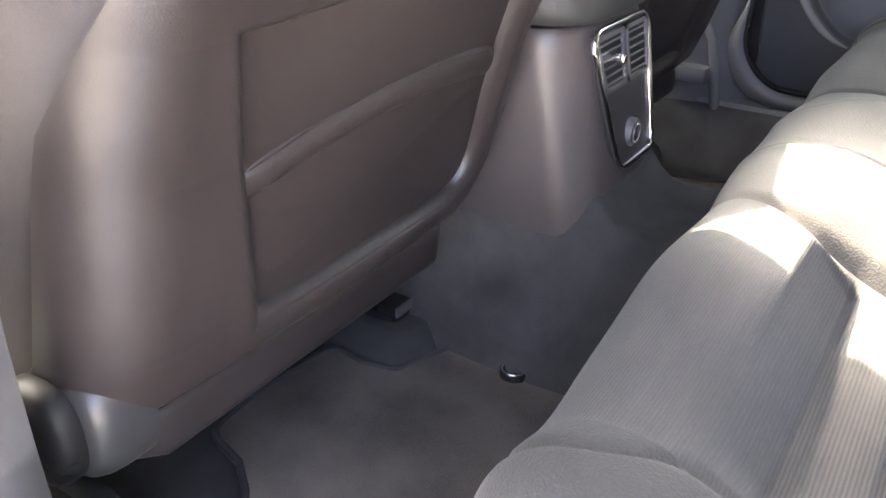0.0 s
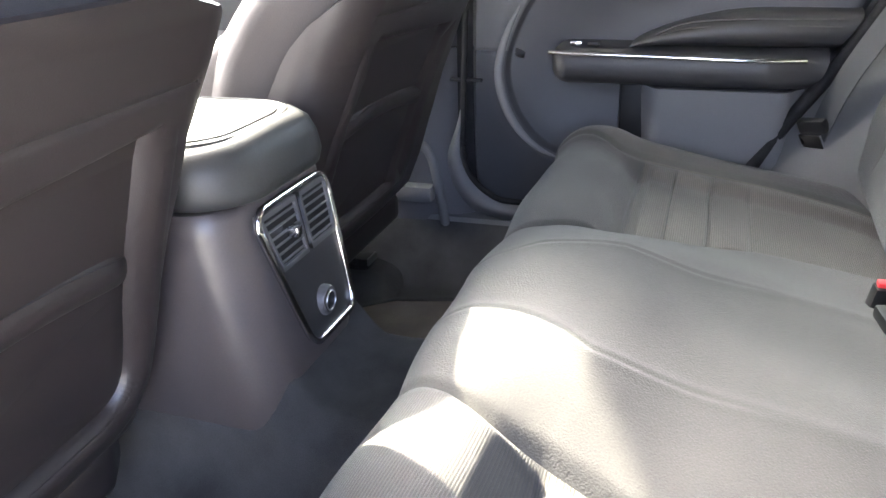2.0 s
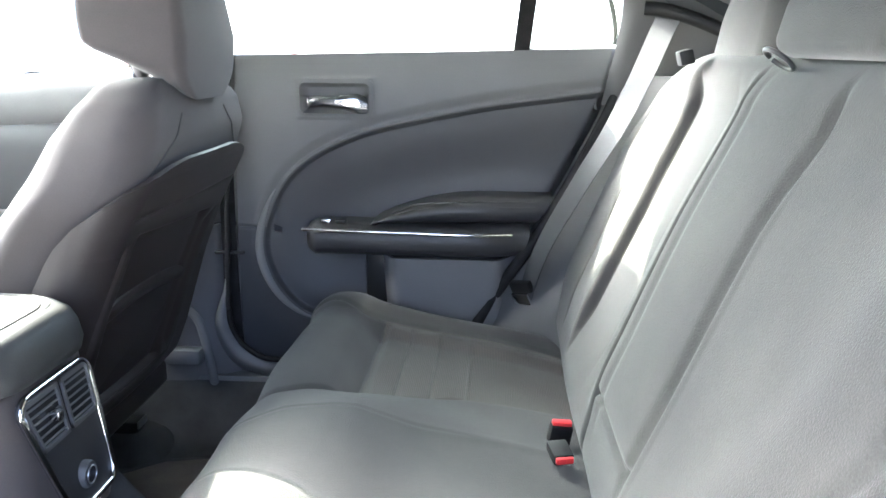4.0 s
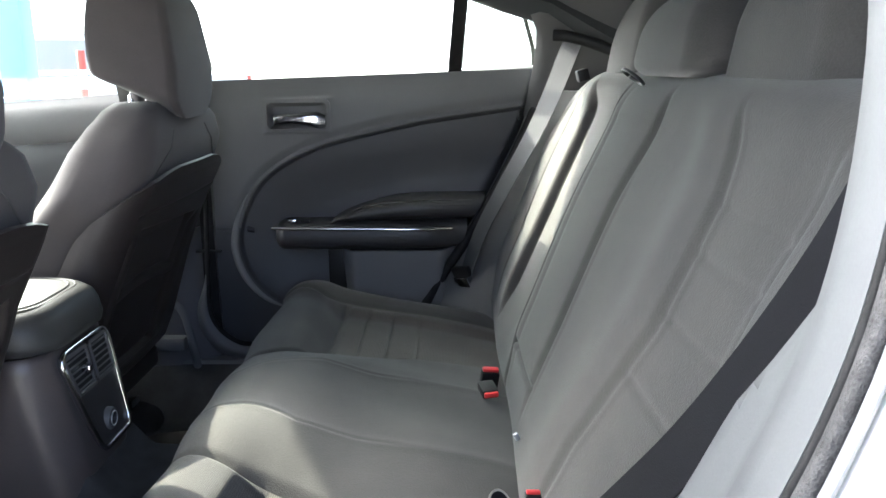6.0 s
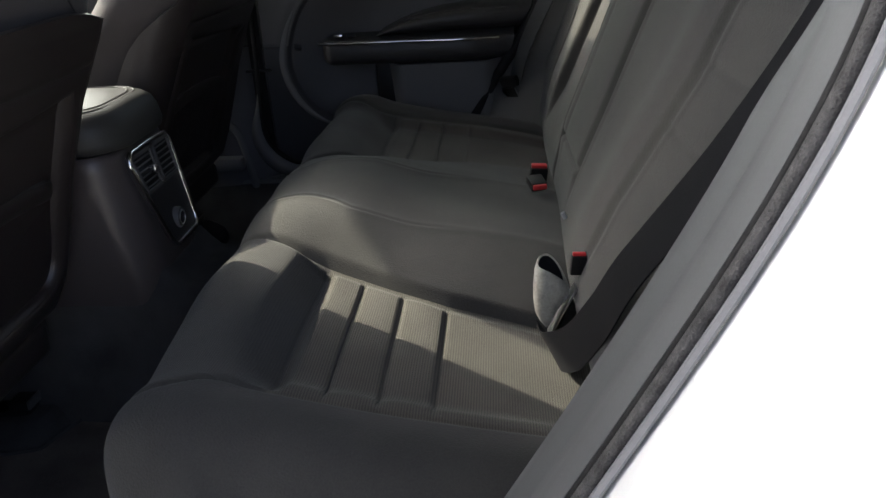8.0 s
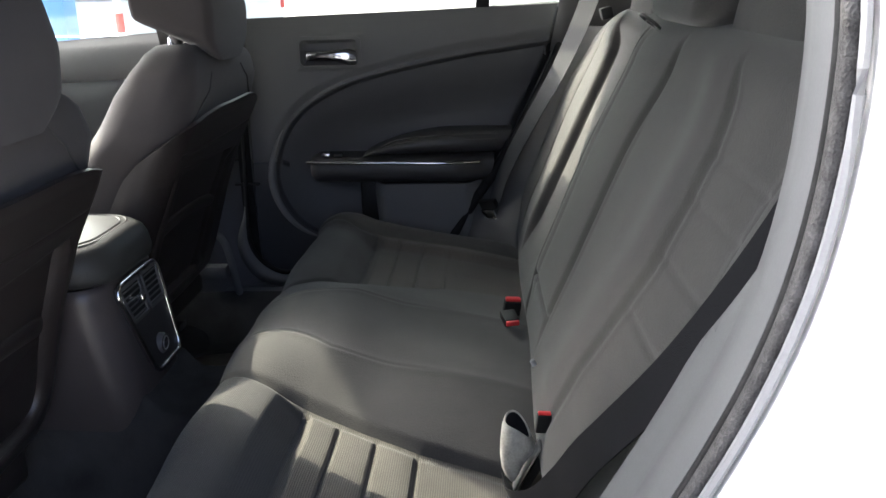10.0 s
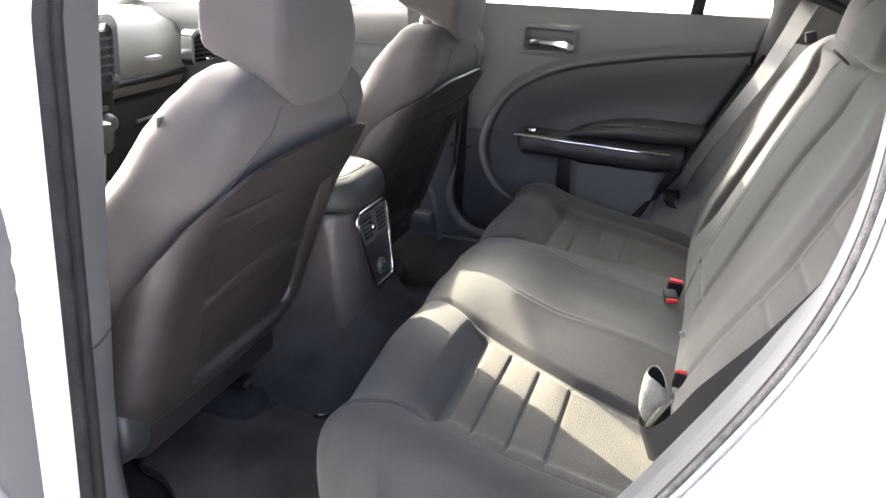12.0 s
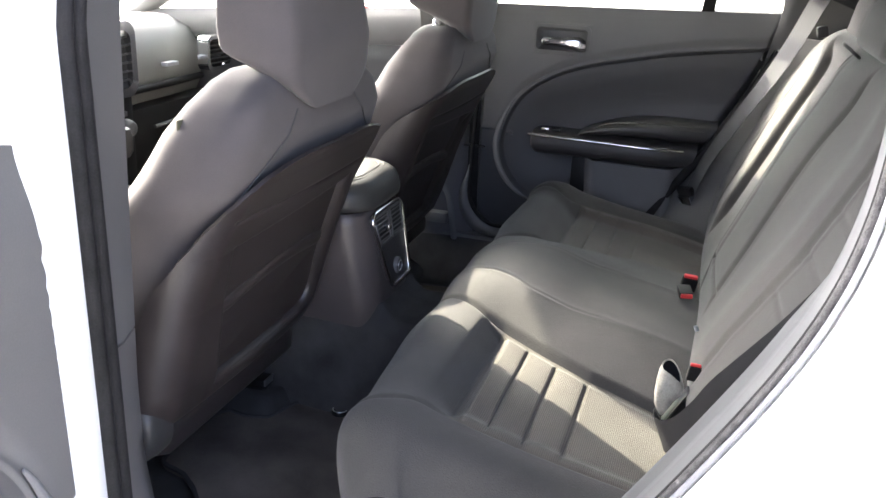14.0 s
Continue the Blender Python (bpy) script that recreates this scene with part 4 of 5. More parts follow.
        boot = [[(c + d + a2, 0.545 + b2 - 0.02 * f, 0.330 + 0.048 * f) for a2, b2 in rounded(0, 0, 0.082 - 0.044 * f ** 1.3, 0.105 - 0.05 * f ** 1.3, 0.034, 7)] for f in (0, 0.2, 0.4, 0.55, 0.7, 0.82, 0.92, 0.98, 1.0)]
        loft("rail_boot", boot, carpet, seat, "carpeted hump round the rail end")
        box("seat_frame_leg", (c + d * 0.9 - 0.018, 0.55, 0.38), (c + d * 0.9 + 0.018, 0.95, 0.44), plastic_black, seat, bevel=0.006)
    for sg in (-1, 1):
        tube("back_seam", [(c + sg * (0.214 - 1.25 * (z - 0.925) + 4.0 * max(0.0, z - 0.985) ** 2), seat_rear(z) + lerp(z, (0.93, 1.04), (0.004, 0.006)), z) for z in np.linspace(0.925, 1.03, 8)], 0.0013, thread, back, "stitched seam", n=30, sides=6)
    # hinge cover on the door side with a lever knob, seat side cover
    if s < 0:
        def cover_ring(x, e, shift=0.0):
            return [(c + s * x, 0.452 + shift + (0.050 * e) * math.copysign(abs(math.cos(q)) ** 0.75, math.cos(q)), 0.560 + 0.052 * e * math.copysign(abs(math.sin(q)) ** 0.85, math.sin(q)) - 0.16 * 0.050 * e * math.cos(q)) for q in np.linspace(0, 2 * math.pi, 40, endpoint=False)]

        cover = loft("hinge_cover", [cover_ring(x, e) for x, e in ((0.205, 1.0), (0.228, 1.0), (0.240, 0.97), (0.249, 0.90), (0.255, 0.78), (0.257, 0.60), (0.257, 0.2))], plastic_cover, seat, "dark grey plastic hinge cover")
        loft("lever", [cover_ring(x, e, 0.006) for x, e in ((0.256, 0.84), (0.266, 0.84), (0.273, 0.78), (0.278, 0.62), (0.280, 0.40), (0.281, 0.15))], plastic_black, cover, "black domed recliner lever")
        tube("lever_grip", [(c + s * 0.268, 0.486, 0.585), (c + s * 0.273, 0.464, 0.560), (c + s * 0.272, 0.440, 0.547), (c + s * 0.266, 0.415, 0.550)], 0.009, plastic_black, cover, "black grip of the lever", n=24, sides=10, taper=0.7)
    box("seat_side_cover", (min(c + s * 0.235, c + s * 0.262), 0.42 if s < 0 else 0.58, 0.40), (max(c + s * 0.235, c + s * 0.262), 0.95, 0.50), plastic_black, seat, "black seat side cover", bevel=0.01)
    # side bolsters towards the front
    for sg in (-1, 1):
        rings = []
        for z in np.linspace(0.50, 0.96, 16):
            k = 1 - 0.85 * float(step(z, 0.76, 0.97))
            rings.append([(c + sg * (seat_half(z) - 0.050 + 0.010 * k) + a, seat_rear(z) + 0.085 + 0.085 * k + b, z) for a, b in rounded(0, 0, 0.024 + 0.020 * k, 0.025 + 0.050 * k, 0.022 + 0.016 * k, 5)])
        loft("side_bolster", rings, fabric_front, seat, "grey fabric side bolster")
    box("fabric_tag", (c + s * 0.216 - 0.005, 0.348, 0.995), (c + s * 0.216 + 0.006, 0.352, 1.026), tag_cloth, seat, "small olive cloth tag", bevel=0.001)
    # headrest: a wedge with a sharp rear edge
    rings = []
    for k in range(30):
        f = k / 29
        e = math.sqrt(max(0.0, 1 - max(0, (f - 0.72) / 0.28) ** 2))
        b = 1 - 0.42 * (1 - min(1, f / 0.17)) ** 2.2
        w = lerp(f, (0, 0.1, 0.3, 0.6, 1), (0.130, 0.138, 0.141, 0.126, 0.094)) * (0.45 + 0.55 * e) * b
        yr = lerp(f, (0, 0.3, 0.7, 1), (0.238, 0.232, 0.248, 0.285))
        yf = lerp(f, (0, 0.15, 0.5, 1), (0.315, 0.345, 0.352, 0.345)) + (0.028 if s > 0 else 0.0)
        yr = yr + (1 - e) * 0.02
        ring = []
        for a, bb in rounded(0, 0, 1, 1, 0.20, 6):
            ring.append((c + a * w * (0.88 + 0.12 * min(1.0, (bb + 1) / 1.3)), (yr + yf) / 2 + bb * (yf - yr) / 2, 1.047 + (0.020 if s > 0 else 0.0) + 0.25 * f + (0.03 * max(0.0, bb + 0.3) - 0.020 * max(0.0, -bb)) * (1 - f) ** 3))
        rings.append(ring)
    head = loft("headrest", rings, fabric_front, seat, "grey fabric wedge shaped headrest")
    for d in (-0.06, 0.06):
        tube("headrest_post", [(c + d, 0.325, 1.13), (c + d, 0.325, 1.03)], 0.0065, chrome, head, n=6)
        rings = [[(c + d + 0.018 * e * math.cos(q), 0.322 + 0.014 * e * math.sin(q), zz) for q in np.linspace(0, 2 * math.pi, 14, endpoint=False)] for zz, e in ((1.05, 1.0), (1.088, 1.0), (1.094, 0.75))]
        loft("post_collar", rings, plastic_black if d * s > 0 else chrome, head)
    return seat


front_seat(-0.40, -1, "grey fabric driver seat with a dark vinyl back shell")
front_seat(0.375, 1, "grey fabric passenger seat with a dark vinyl back shell")


# ---- centre console ----
console = thing("centre_console", "dark plastic centre console with padded lid and rear vents", "console", (0, 0.6, 0.5))
def plan(half, y0, y1, r, z, n=9):
    """A rounded outline seen from above."""
    return [(a - 0.016, b, z) for a, b in rounded(0, (y0 + y1) / 2, half, (y1 - y0) / 2, r, n)]


rings = []
for z in (0.46, 0.50, 0.54, 0.58, 0.62, 0.66, 0.70, 0.735, 0.750, 0.757):
    inset = 0.004 if z > 0.755 else 0.0
    rings.append(plan(0.108 + 0.05 * (z - 0.60) - inset - 0.006 * float(step(0.58 - z, 0, 0.1)), 0.289 + 0.18 * (z - 0.60) + inset, 0.72, 0.050, z))
loft("console_body", rings, console_vinyl, console, "dark plastic console body")
rings = []
for z, inset in ((0.760, 0.006), (0.763, 0.001), (0.774, -0.003), (0.794, -0.003), (0.807, 0.000), (0.8145, 0.007), (0.8185, 0.018), (0.8195, 0.05)):
    rings.append(plan(0.116 - inset, 0.302 + 0.22 * (z - 0.76) + inset, 0.68 - inset, 0.066, z))
box("console_front", (-0.105, 0.70, 0.46), (0.105, 1.14, 0.675), plastic_black, console, "black lower console in front of the lid", bevel=0.02)
lid = loft("armrest_lid", rings, vinyl_lid, console, "padded black vinyl armrest lid")
for d, zz in ((0.016, 0.8182), (0.0235, 0.8194)):
    pts = plan(0.116 - d, 0.319 + d, 0.68 - d, 0.058, zz)
    tube("lid_stitch", pts + pts[:1], 0.0010, thread, lid, n=160, sides=5)


def on_rear(u, z, out=0.0):
    """A point of the console's rear face."""
    return (u, 0.283 + 0.18 * (z - 0.60) - out, z)


def rear_outline(scale):
    pts = []
    for a, b in rounded(0, 0, 1, 1, 0.28, 7):
        zz = 0.671 + b * 0.081 * scale
        pts.append((-0.0065 - 0.010 * b + a * (0.0665 + 0.0135 * b) * scale, zz))
    return pts


o = [on_rear(u, z, 0.003) for u, z in rear_outline(0.975)]
bezel = tube("vent_bezel", o + o[:1], 0.0042, chrome, console, "chrome rear vent surround", n=160, sides=10, up=(0, 1, -0.18))
pts = rear_outline(0.93)
v = [on_rear(u, z, 0.0015) for u, z in pts] + [on_rear(u, z, -0.014) for u, z in pts]
f = [tuple(range(len(pts))), tuple(range(2 * len(pts) - 1, len(pts) - 1, -1))] + [(k, (k + 1) % len(pts), len(pts) + (k + 1) % len(pts), len(pts) + k) for k in range(len(pts))]
put("vent_panel", mesh_of("vent_panel", v, f, plastic_cover, False), console, "black vent panel")
QUAD_BOX = [(0, 1, 2, 3), (7, 6, 5, 4), (0, 1, 5, 4), (1, 2, 6, 5), (2, 3, 7, 6), (3, 0, 4, 7)]


def on_vent(name, corners, front, back, mat, label=""):
    """A small four-cornered piece on the console's rear face, between two depths."""
    v = [on_rear(a, z, d) for d in (front, back) for a, z in corners]
    return put(name, mesh_of(name, v, QUAD_BOX, mat, False), bezel, label)


for outer, lean_out, inner_u in ((-0.069, -0.30, -0.014), (0.052, 0.06, -0.006)):
    side = lambda z: outer + lean_out * (z - 0.685)
    sg = math.copysign(1, inner_u - outer)
    on_vent("vent_opening", [(side(0.687) + sg * 0.002, 0.687), (inner_u, 0.687), (inner_u, 0.743), (side(0.743) + sg * 0.002, 0.743)], 0.0026, -0.002, plastic_black, "black inside of the air vent")
    for z0, z1 in ((0.741, 0.746), (0.684, 0.689)):
        on_vent("vent_frame", [(side(z0), z0), (inner_u, z0), (inner_u, z1), (side(z1), z1)], 0.006, -0.002, plastic)
    for c0 in (side, lambda z: inner_u - sg * 0.004):
        on_vent("vent_frame", [(c0(0.684), 0.684), (c0(0.684) + sg * 0.004, 0.684), (c0(0.746) + sg * 0.004, 0.746), (c0(0.746), 0.746)], 0.006, -0.002, plastic)
    for k in range(6):
        z = 0.693 + k * 0.0086
        v = [on_rear(side(z) + sg * 0.004, z, 0.0046), on_rear(inner_u - sg * 0.004, z, 0.0046), on_rear(inner_u - sg * 0.004, z + 0.0006, 0.0032), on_rear(side(z) + sg * 0.004, z + 0.0006, 0.0032)]
        v += [(a, b, c - 0.0018) for a, b, c in v]
        put("slat", mesh_of("slat", v, QUAD_BOX, plastic, False), bezel)
box("vent_slider", (-0.044, 0.288, 0.711), (-0.032, 0.300, 0.722), chrome, bezel, bevel=0.002)
cy, cz = 0.283 + 0.18 * 0.022, 0.624
rings = [[(-0.003 + r * math.cos(q), cy - o2, cz + r * math.sin(q)) for q in np.linspace(0, 2 * math.pi, 22, endpoint=False)] for r, o2 in ((0.017, -0.008), (0.017, 0.004), (0.0155, 0.0075), (0.0125, 0.008), (0.0115, 0.003))]
outlet = loft("power_outlet", rings, plastic, console, "grey power outlet ring", caps=False)
rings = [[(-0.003 + r * math.cos(q), cy - o2, cz + r * math.sin(q)) for q in np.linspace(0, 2 * math.pi, 18, endpoint=False)] for r, o2 in ((0.0113, -0.006), (0.0113, 0.0085), (0.0102, 0.009), (0.0098, -0.006), (0.001, -0.007))]
loft("outlet_cap", rings, plastic_cover, outlet, "dark outlet socket", caps=False)
tube("outlet_rim", [(-0.003 + 0.0107 * math.cos(q), cy - 0.009, cz + 0.0107 * math.sin(q)) for q in np.linspace(0, 2 * math.pi, 16)], 0.0009, steel, outlet, "bright outlet rim", n=40, sides=6, up=(0, 1, 0))


# ---- dashboard ----
dash = thing("dashboard", "grey dashboard with chrome framed vents and black centre stack", "dashboard", (0, 1.3, 0.7))
rings = []
for x in np.linspace(-0.74, 0.74, 40):
    pr = [(1.52, 0.60), (1.24, 0.62), (1.21, 0.72), (1.20, 0.80), (1.17, 0.86), (1.17, 0.94), (1.20, 1.00), (1.28, 1.035), (1.45, 1.03), (1.66, 0.99)]
    rings.append([(x, y + 0.04 * (abs(x) / 0.74) ** 3, z - 0.03 * (abs(x) / 0.74) ** 4) for y, z in pr])
loft("dash_top", rings, dash_grey, dash, "pale grey dashboard top")
tube("dash_line", [(0.28, 1.168, 0.845), (0.5, 1.175, 0.845), (0.72, 1.205, 0.84)], 0.010, plastic_black, dash, n=20)
box("glove_box", (0.27, 1.16, 0.60), (0.72, 1.30, 0.80), plastic_black, dash, "black glove box lid", bevel=0.02)
box("centre_panel", (-0.16, 1.11, 0.55), (0.27, 1.30, 1.00), plastic_black, dash, "black centre stack", bevel=0.03)
vent = put("vent_ring", mesh_of("vent_ring", *[[(y, 0.384 + x, z) for x, y, z in vv] if k == 0 else vv for k, vv in enumerate(ring_frame(rounded(0.195, 0.945, 0.080, 0.092, 0.036), rounded(0.195, 0.945, 0.058, 0.070, 0.026), 0.716, 0.74))], chrome), dash, "satin chrome vent surround")
for k in range(6):
    box("vent_slat", (0.136, 1.108, 0.890 + k * 0.021), (0.254, 1.118, 0.895 + k * 0.021), plastic_cover, vent, bevel=0.001)
for x, z in ((0.10, 0.775), (0.225, 0.775)):
    rings = [[(x + r * math.cos(q), 1.11 - o2, z + r * math.sin(q)) for q in np.linspace(0, 2 * math.pi, 18, endpoint=False)] for r, o2 in ((0.024, -0.01), (0.024, 0.004), (0.018, 0.02), (0.014, 0.022))]
    loft("climate_knob", rings, plastic, dash, "grey climate knob")
for k in range(5):
    box("dash_button", (0.06 + 0.035 * k, 1.104, 0.805), (0.088 + 0.035 * k, 1.115, 0.818), plastic, dash, bevel=0.002)
side_vent = put("vent_ring", mesh_of("vent_ring", *[[(y, 1.085 + (x - 0.716), z) for x, y, z in vv] if k == 0 else vv for k, vv in enumerate(ring_frame(rounded(0.625, 0.925, 0.062, 0.048, 0.020), rounded(0.625, 0.925, 0.052, 0.038, 0.014), 0.716, 0.75))], chrome), dash, "satin chrome vent surround")
box("vent_back", (0.575, 1.112, 0.887), (0.675, 1.125, 0.963), plastic_black, side_vent, bevel=0.003)
for k in range(6):
    box("vent_slat", (0.574, 1.092, 0.892 + k * 0.0125), (0.676, 1.104, 0.8945 + k * 0.0125), plastic_cover, side_vent, bevel=0.0008)
box("badge", (0.462, 1.148, 0.896), (0.516, 1.168, 0.907), plastic_light, dash, "small pale badge strip", bevel=0.002)
tube("glove_box_handle", [(0.40, 1.155, 0.742), (0.46, 1.150, 0.745), (0.52, 1.155, 0.748)], 0.005, plastic, dash, "dark glove box handle", n=16)
tube("gear_lever", [(0.05, 1.00, 0.67), (0.05, 0.99, 0.76)], 0.012, chrome, console, "chrome gear lever shaft", n=8)
rings = [[(0.05 + 0.024 * e * math.cos(q), 0.985 + 0.028 * e * math.sin(q), zz) for q in np.linspace(0, 2 * math.pi, 16, endpoint=False)] for zz, e in ((0.755, 0.6), (0.77, 0.95), (0.80, 1.0), (0.82, 0.8), (0.825, 0.3))]
loft("gear_knob", rings, vinyl_black, console, "black gear knob")


# sun visor folded down in front of the passenger
visor = thing("sun_visor", "grey cloth sun visor folded down at the windscreen", "sun visor", (0.445, 0.86, 1.33))
rings = [[(0.445 + a * (0.160 - 0.012 * f), 0.862 + 0.012 * f + b, 1.243 + 0.110 * f) for a, b in rounded(0, 0, 1, 0.009, 0.008, 4)] for f in np.linspace(0, 1, 6)]
loft("visor_panel", rings, headlining, visor, "grey cloth visor panel")
tube("visor_rod", [(0.28, 0.874, 1.352), (0.61, 0.874, 1.352)], 0.006, plastic_black, visor, n=8)


# ---- belts and buckles ----
def buckle(x, y, z, lean, label, size=1.0):
    b = thing("seat_belt_buckle", label, "buckle", (x, y, z - 0.05), "rear buckles")
    m = pose(x, y, z, 6, lean, 8) @ Matrix.Scale(size, 4)
    box("housing", (-0.010, -0.0185, -0.055), (0.010, 0.0185, -0.005), plastic_black, b, "black buckle housing", 0.005, m)
    box("button", (-0.0045, -0.016, -0.007), (0.0075, 0.016, 0.0015), red, b, "red release button", 0.003, m)
    return b


buckle(0.172, -0.293, 0.632, -12, "black belt buckle with red button between the cushions", 0.85)
buckle(0.078, -0.290, 0.622, -98, "tilted black belt buckle with red button beside the middle seat", 0.72)
buckle(-0.338, -0.316, 0.684, -4, "black belt buckle with red button beside the outer seat", 0.48)

far_belt = thing("seat_belt", "pale grey seat belt hanging beside the outer seat", "seat belt", (0.66, -0.3, 0.6), "rear belts")
strap("webbing", [(0.598, -0.478, 1.175), (0.602, -0.468, 1.150), (0.608, -0.440, 1.075), (0.613, -0.402, 0.99), (0.628, -0.345, 0.882), (0.660, -0.284, 0.752), (0.688, -0.256, 0.650)], 0.044, ((0.55, 0.80, 0.20), (0.62, 0.72, 0.25), (0.75, 0.55, 0.32), (0.80, 0.45, 0.35), (0.80, 0.45, 0.35)), webbing, far_belt, "grey belt webbing")
box("tongue", (-0.020, -0.004, -0.040), (0.020, 0.004, 0.016), chrome, far_belt, "bright steel belt tongue", 0.003, pose(0.678, -0.252, 0.648, -25, 10, 50))
box("tongue_grip", (-0.024, -0.007, 0.006), (0.024, 0.007, 0.030), plastic_black, far_belt, "black tongue grip", 0.004, pose(0.680, -0.256, 0.660, -25, 10, 50))
tube("belt_guide", [(0.612, -0.440, 1.192), (0.606, -0.465, 1.190), (0.596, -0.510, 1.178), (0.582, -0.555, 1.160), (0.570, -0.590, 1.142)], 0.012, plastic_black, far_belt, "black belt guide on the pillar", n=24)
near_belt = thing("seat_belt", "black seat belt slack across the outer seat with a bent buckle", "seat belt", (-0.5, -0.3, 0.6), "rear belts")
strap("webbing", [(-0.708, -0.478, 1.090), (-0.698, -0.453, 1.030), (-0.674, -0.427, 0.965), (-0.643, -0.390, 0.885), (-0.56, -0.337, 0.76), (-0.50, -0.318, 0.683), (-0.445, -0.298, 0.622), (-0.395, -0.280, 0.592), (-0.350, -0.280, 0.585)], 0.048, ((0.80, 0.30, 0.0), (0.85, 0.20, 0.05), (0.85, 0.08, 0.30), (0.60, 0.20, 0.72), (0.45, 0.5, 0.6)), webbing_black, near_belt, "black belt webbing")
# bent pale sleeve with its mouth shaded black, its steel tongue and the end of the webbing
keys = (0.0, 0.12, 0.33, 0.55, 0.78, 0.92, 1.0)
def sleeve_ring(f, grow=1.0, sink=0.0):
    """One cross-section of the bent sleeve from its foot (0) to its slanting mouth (1)."""
    c = Vector((lerp(f, keys, (-0.3546, -0.352, -0.349, -0.3436, -0.3383, -0.334, -0.331)), lerp(f, keys, (-0.2776, -0.2768, -0.2770, -0.2806, -0.2842, -0.2842, -0.2838)), lerp(f, keys, (0.600, 0.607, 0.617, 0.631, 0.645, 0.657, 0.664)) - sink))
    w = lerp(f, keys, (0.0015, 0.0075, 0.0125, 0.0180, 0.0212, 0.0195, 0.0165)) * grow
    tilt = float(step(f, 0.35, 1.0))
    ring = []
    for q in np.linspace(0, 2 * math.pi, 26, endpoint=False):
        up = tilt * (-0.0090 * math.cos(q) - 0.004 * math.cos(2 * q) + 0.0100 * math.sin(q))
        ring.append(tuple(c + Vector((0.052, -0.998, -0.02)) * w * math.cos(q) + Vector((0.95, 0.06, -0.30)) * w * 0.62 * math.sin(q) + Vector((0.30, 0.0, 0.95)) * up))
    return ring


shape = [sleeve_ring(f) for f in np.linspace(0, 1, 26)] + [sleeve_ring(1, 0.93, -0.0008), sleeve_ring(1, 0.87), sleeve_ring(0.95, 0.84), sleeve_ring(0.85, 0.7)]
loop_part = loft("belt_sleeve", shape, worn_cover, near_belt, "pale worn plastic sleeve bent over the buckle")
# black cap puts the shade of the hollow into colour
loft("sleeve_mouth", [sleeve_ring(1, 0.855, 0.0015), sleeve_ring(1, 0.85, 0.003), sleeve_ring(1, 0.5, 0.007)], webbing_black, loop_part, "black cap for the shade inside the sleeve mouth")
box("tongue", (-0.011, -0.0015, -0.034), (0.011, 0.0015, 0.034), steel, near_belt, "steel belt tongue", 0.001, pose(-0.346, -0.295, 0.616, 27, 0, 0))
box("tongue_grip", (-0.009, -0.006, -0.030), (0.009, 0.005, 0.022), plastic_black, near_belt, "black tongue grip", 0.003, pose(-0.340, -0.301, 0.604, 27, 0, 0))
pin = tube("child_seat_pin", [(-0.151, -0.314, 0.656), (-0.151, -0.310, 0.664)], 0.0035, plastic_light, None, n=6)
tagged(pin, "small pale plastic pin in the backrest", "pin")

# striker on the white jamb
striker = thing("door_striker", "white painted door striker on the rear jamb", "latch", (-0.9, -0.40, 0.9))
rings = [[(-0.900 - 0.004 * k, -0.414 + 0.020 * e * math.cos(q), 0.905 + 0.016 * e * math.sin(q)) for q in np.linspace(0, 2 * math.pi, 22, endpoint=False)] for k, e in ((0, 1), (1, 1), (2, 0.85))]
loft("striker_plate", rings, paint, striker)
tube("striker_loop", [(-0.912, -0.406, 0.918), (-0.914, -0.398, 0.930), (-0.914, -0.391, 0.940), (-0.910, -0.385, 0.944)], 0.0042, paint, striker, n=16)
rings = [[(-0.909 - 0.003 * k, -0.412 + 0.007 * e * math.cos(q), 0.904 + 0.007 * e * math.sin(q)) for q in np.linspace(0, 2 * math.pi, 14, endpoint=False)] for k, e in ((0, 1), (1, 1), (1, 0.5), (0, 0.45))]
loft("bolt", rings, trim_grey, striker, "grey bolt head")

# floor mats with a bound edge, and the fixing eye
MAT_Y = np.r_[np.linspace(0.14, 0.40, 30), np.linspace(0.405, 0.567, 46)]
MAT_IN = lerp(MAT_Y, (0.14, 0.30, 0.362, 0.412, 0.424, 0.432, 0.444, 0.464, 0.507, 0.545, 0.560, 0.567), (0.170, 0.159, 0.146, 0.130, 0.134, 0.160, 0.195, 0.232, 0.244, 0.240, 0.262, 0.315))
MAT_OUT = lerp(MAT_Y, (0.14, 0.42, 0.464, 0.50, 0.545, 0.560, 0.567), (0.60, 0.53, 0.485, 0.459, 0.447, 0.436, 0.405))
for s in (-1, 1):
    rows = []
    for y, x0, x1 in zip(MAT_Y, MAT_IN, MAT_OUT):
        x = np.linspace(x0, x1, 70)
        z = 0.352 + 0.003 * np.sin(17 * x) * np.sin(14 * y + 1) + 0.0015 * np.sin(61 * x + 20 * y) + 0.010 * step(0.155 - x, 0, 0.02)
        rows.append(np.stack([s * x, np.full(70, y), z], axis=1))
    rows = np.array(rows)
    mat_ob = slab("floor_mat", rows, -0.010 * s, mat_carpet)
    tagged(mat_ob, "worn charcoal carpet floor mat with a bound edge", "floor mat", group="floor mats")
    rim = np.r_[rows[:, 0], rows[-1, 1:-1:4], rows[::-1, -1]] + (0, 0, 0.001)
    tube("edge_binding", rim[::2], 0.0042, carpet, mat_ob, "dark bound edge", n=260, sides=7)
eye = thing("mat_fastener", "round black mat fastener with a bright ring", "fastener", (-0.162, 0.338, 0.345))
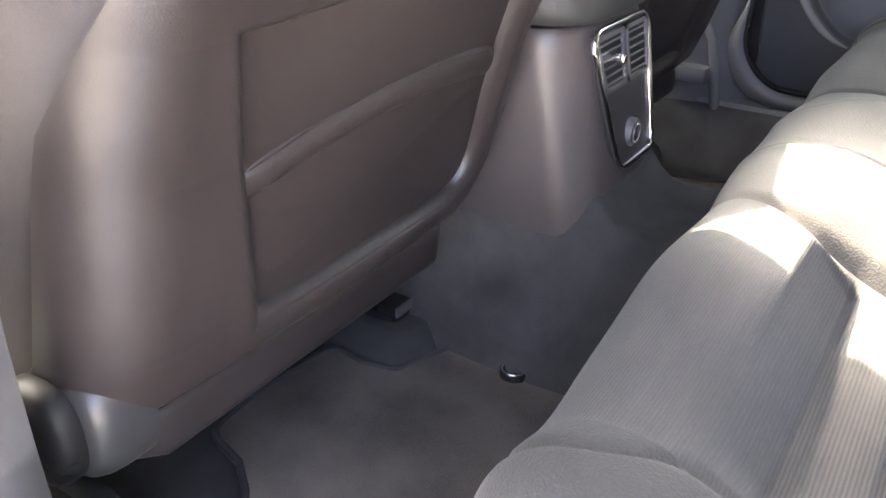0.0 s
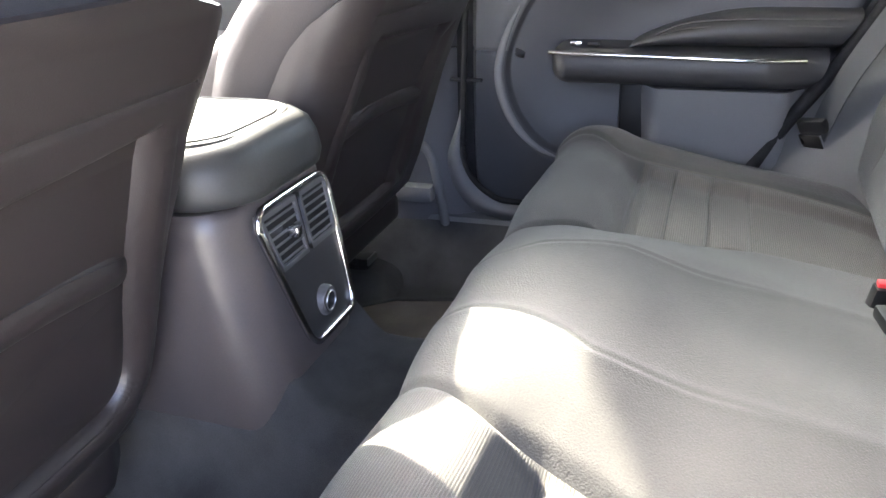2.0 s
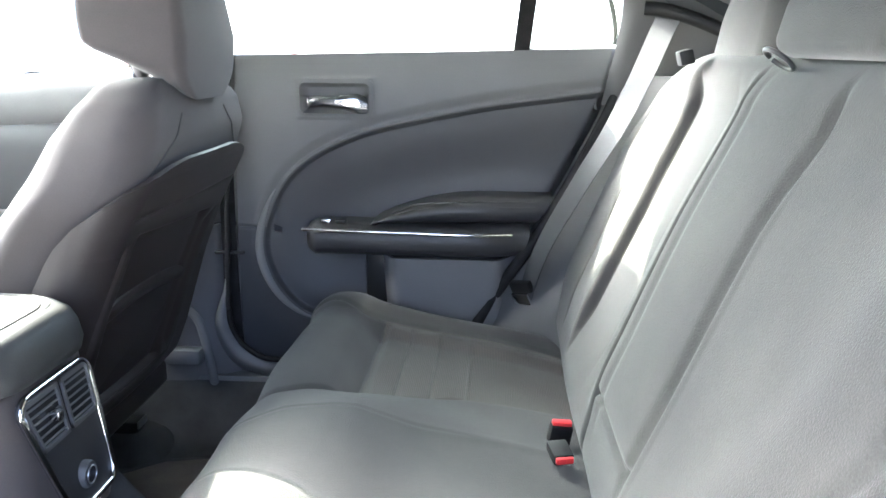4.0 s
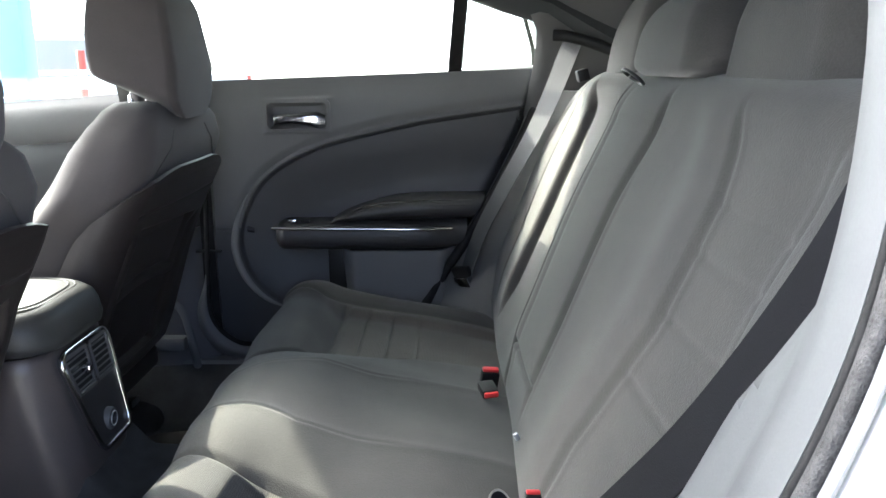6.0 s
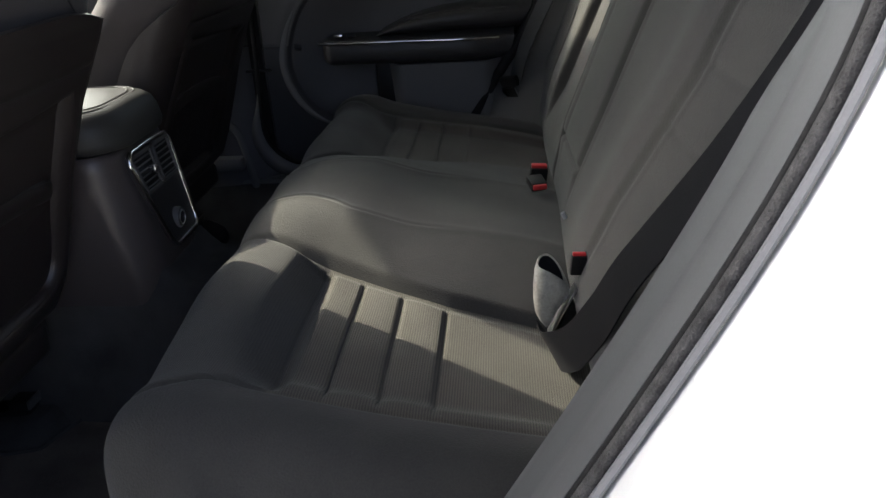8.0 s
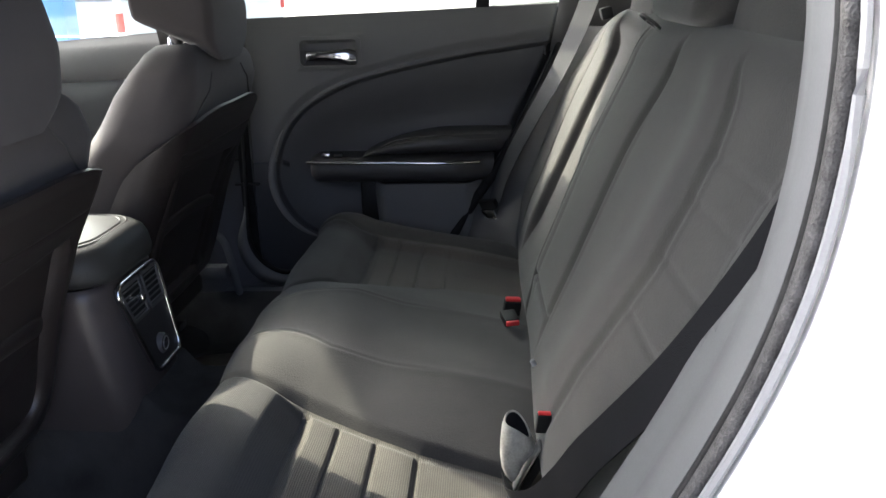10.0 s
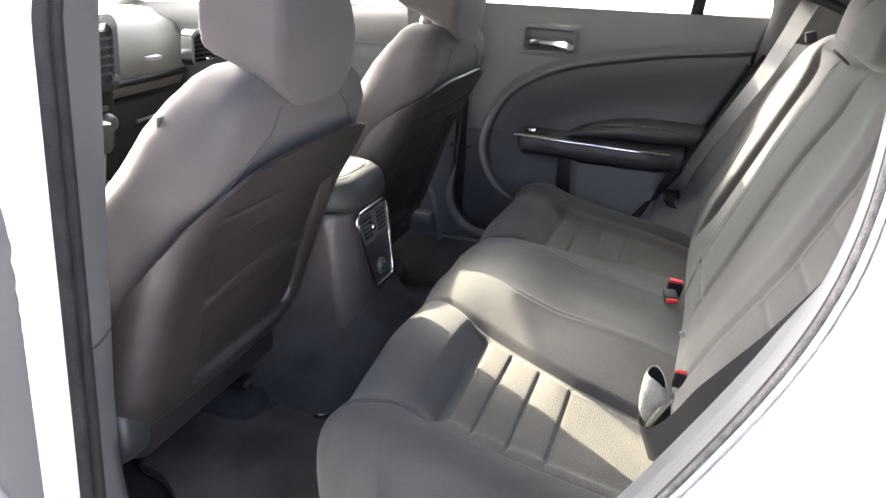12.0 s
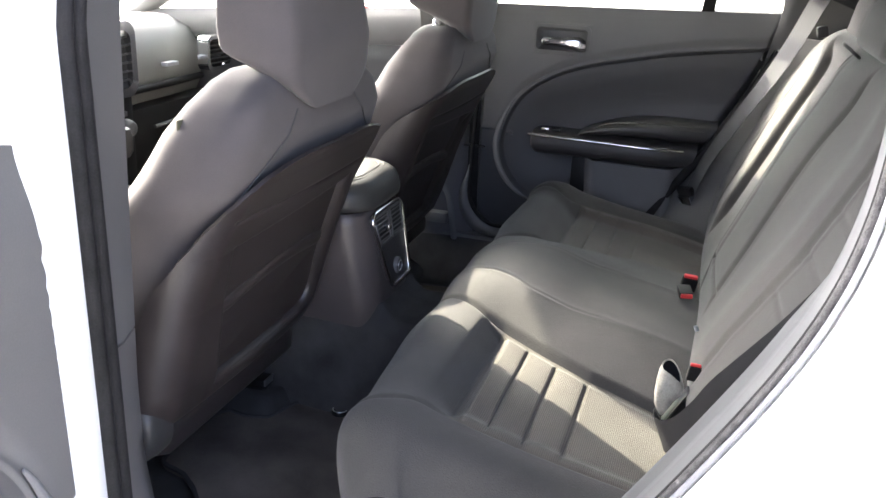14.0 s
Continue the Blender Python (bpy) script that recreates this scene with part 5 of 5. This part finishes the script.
rings = [[(-0.162 + r * math.cos(q), 0.338 + r * math.sin(q), z + 0.003) for q in np.linspace(0, 2 * math.pi, 18, endpoint=False)] for r, z in ((0.018, 0.342), (0.018, 0.353), (0.016, 0.356), (0.011, 0.356), (0.010, 0.351))]
loft("ring", rings, plastic_black, eye)
tube("rim", [(-0.162 + 0.0145 * math.cos(q), 0.338 + 0.0145 * math.sin(q), 0.3590) for q in np.linspace(0, 5.8, 12)], 0.0012, steel, eye, n=24, sides=6)

# ---- outside ----
ground = slab("ground", [[(x, y, 0.0) for y in np.linspace(-300, 300, 5)] for x in np.linspace(-300, 300, 5)], 0.2, concrete)
tagged(ground, "pale concrete yard", "ground", kind="structure")


def parked_truck(x, y, turn):
    """A light pickup seen from its side, far off in the yard."""
    t = thing("pickup_truck", "white pickup truck with red tail lamp parked in the yard", "truck", (x, y, 0))
    m = pose(x, y, 0, 0, 0, turn)
    box("body", (-2.5, -0.85, 0.42), (2.5, 0.85, 1.02), paint, t, "", 0.08, m)
    cab = box("cab", (-0.6, -0.80, 1.0), (1.1, 0.80, 1.72), paint, t, "", 0.16, m)
    # pale colour imitates windows washed out by the bright yard
    for d in (-0.806, 0.806):
        box("side_window", (-0.40, d - 0.006, 1.12), (0.95, d + 0.006, 1.58), plastic_light, cab, "side window coloured pale for the glare", 0.003, m)
    for d in (-0.80, 0.80):
        box("tail_lamp", (-2.52, d - 0.05, 0.82), (-2.44, d + 0.05, 1.0), red_paint, t, "red tail lamp", 0.02, m)
    for a in (-1.6, 1.6):
        for d in (-0.80, 0.80):
            rings = [[m @ Vector((a + r * math.cos(q), d + o, 0.35 + r * math.sin(q))) for q in np.linspace(0, 2 * math.pi, 24, endpoint=False)] for r, o in ((0.2, -0.11), (0.35, -0.11), (0.35, 0.11), (0.2, 0.11))]
            loft("wheel", [[tuple(p) for p in ring] for ring in rings], rubber, t, "black tyre")
    return t


parked_truck(13.2, 5.9, 118)
column = thing("steel_column", "light blue painted steel column in the yard", "column", (7.7, 4.3, 0))
box("shaft", (7.56, 4.16, 0.02), (7.84, 4.44, 4.2), blue_paint, column, "", 0.02)
box("base_plate", (7.45, 4.05, 0.0), (7.95, 4.55, 0.03), blue_paint, column, "", 0.005)
bar = thing("striped_barrier_post", "red and white striped barrier post in the yard", "post", (11.5, 5.3, 0))
for k in range(5):
    rings = [[(11.5 + 0.06 * math.cos(q), 5.3 + 0.06 * math.sin(q), 0.28 * k + h) for q in np.linspace(0, 2 * math.pi, 14, endpoint=False)] for h in (0.0, 0.28)]
    loft("stripe", rings, red_paint if k % 2 == 0 else paint, bar)
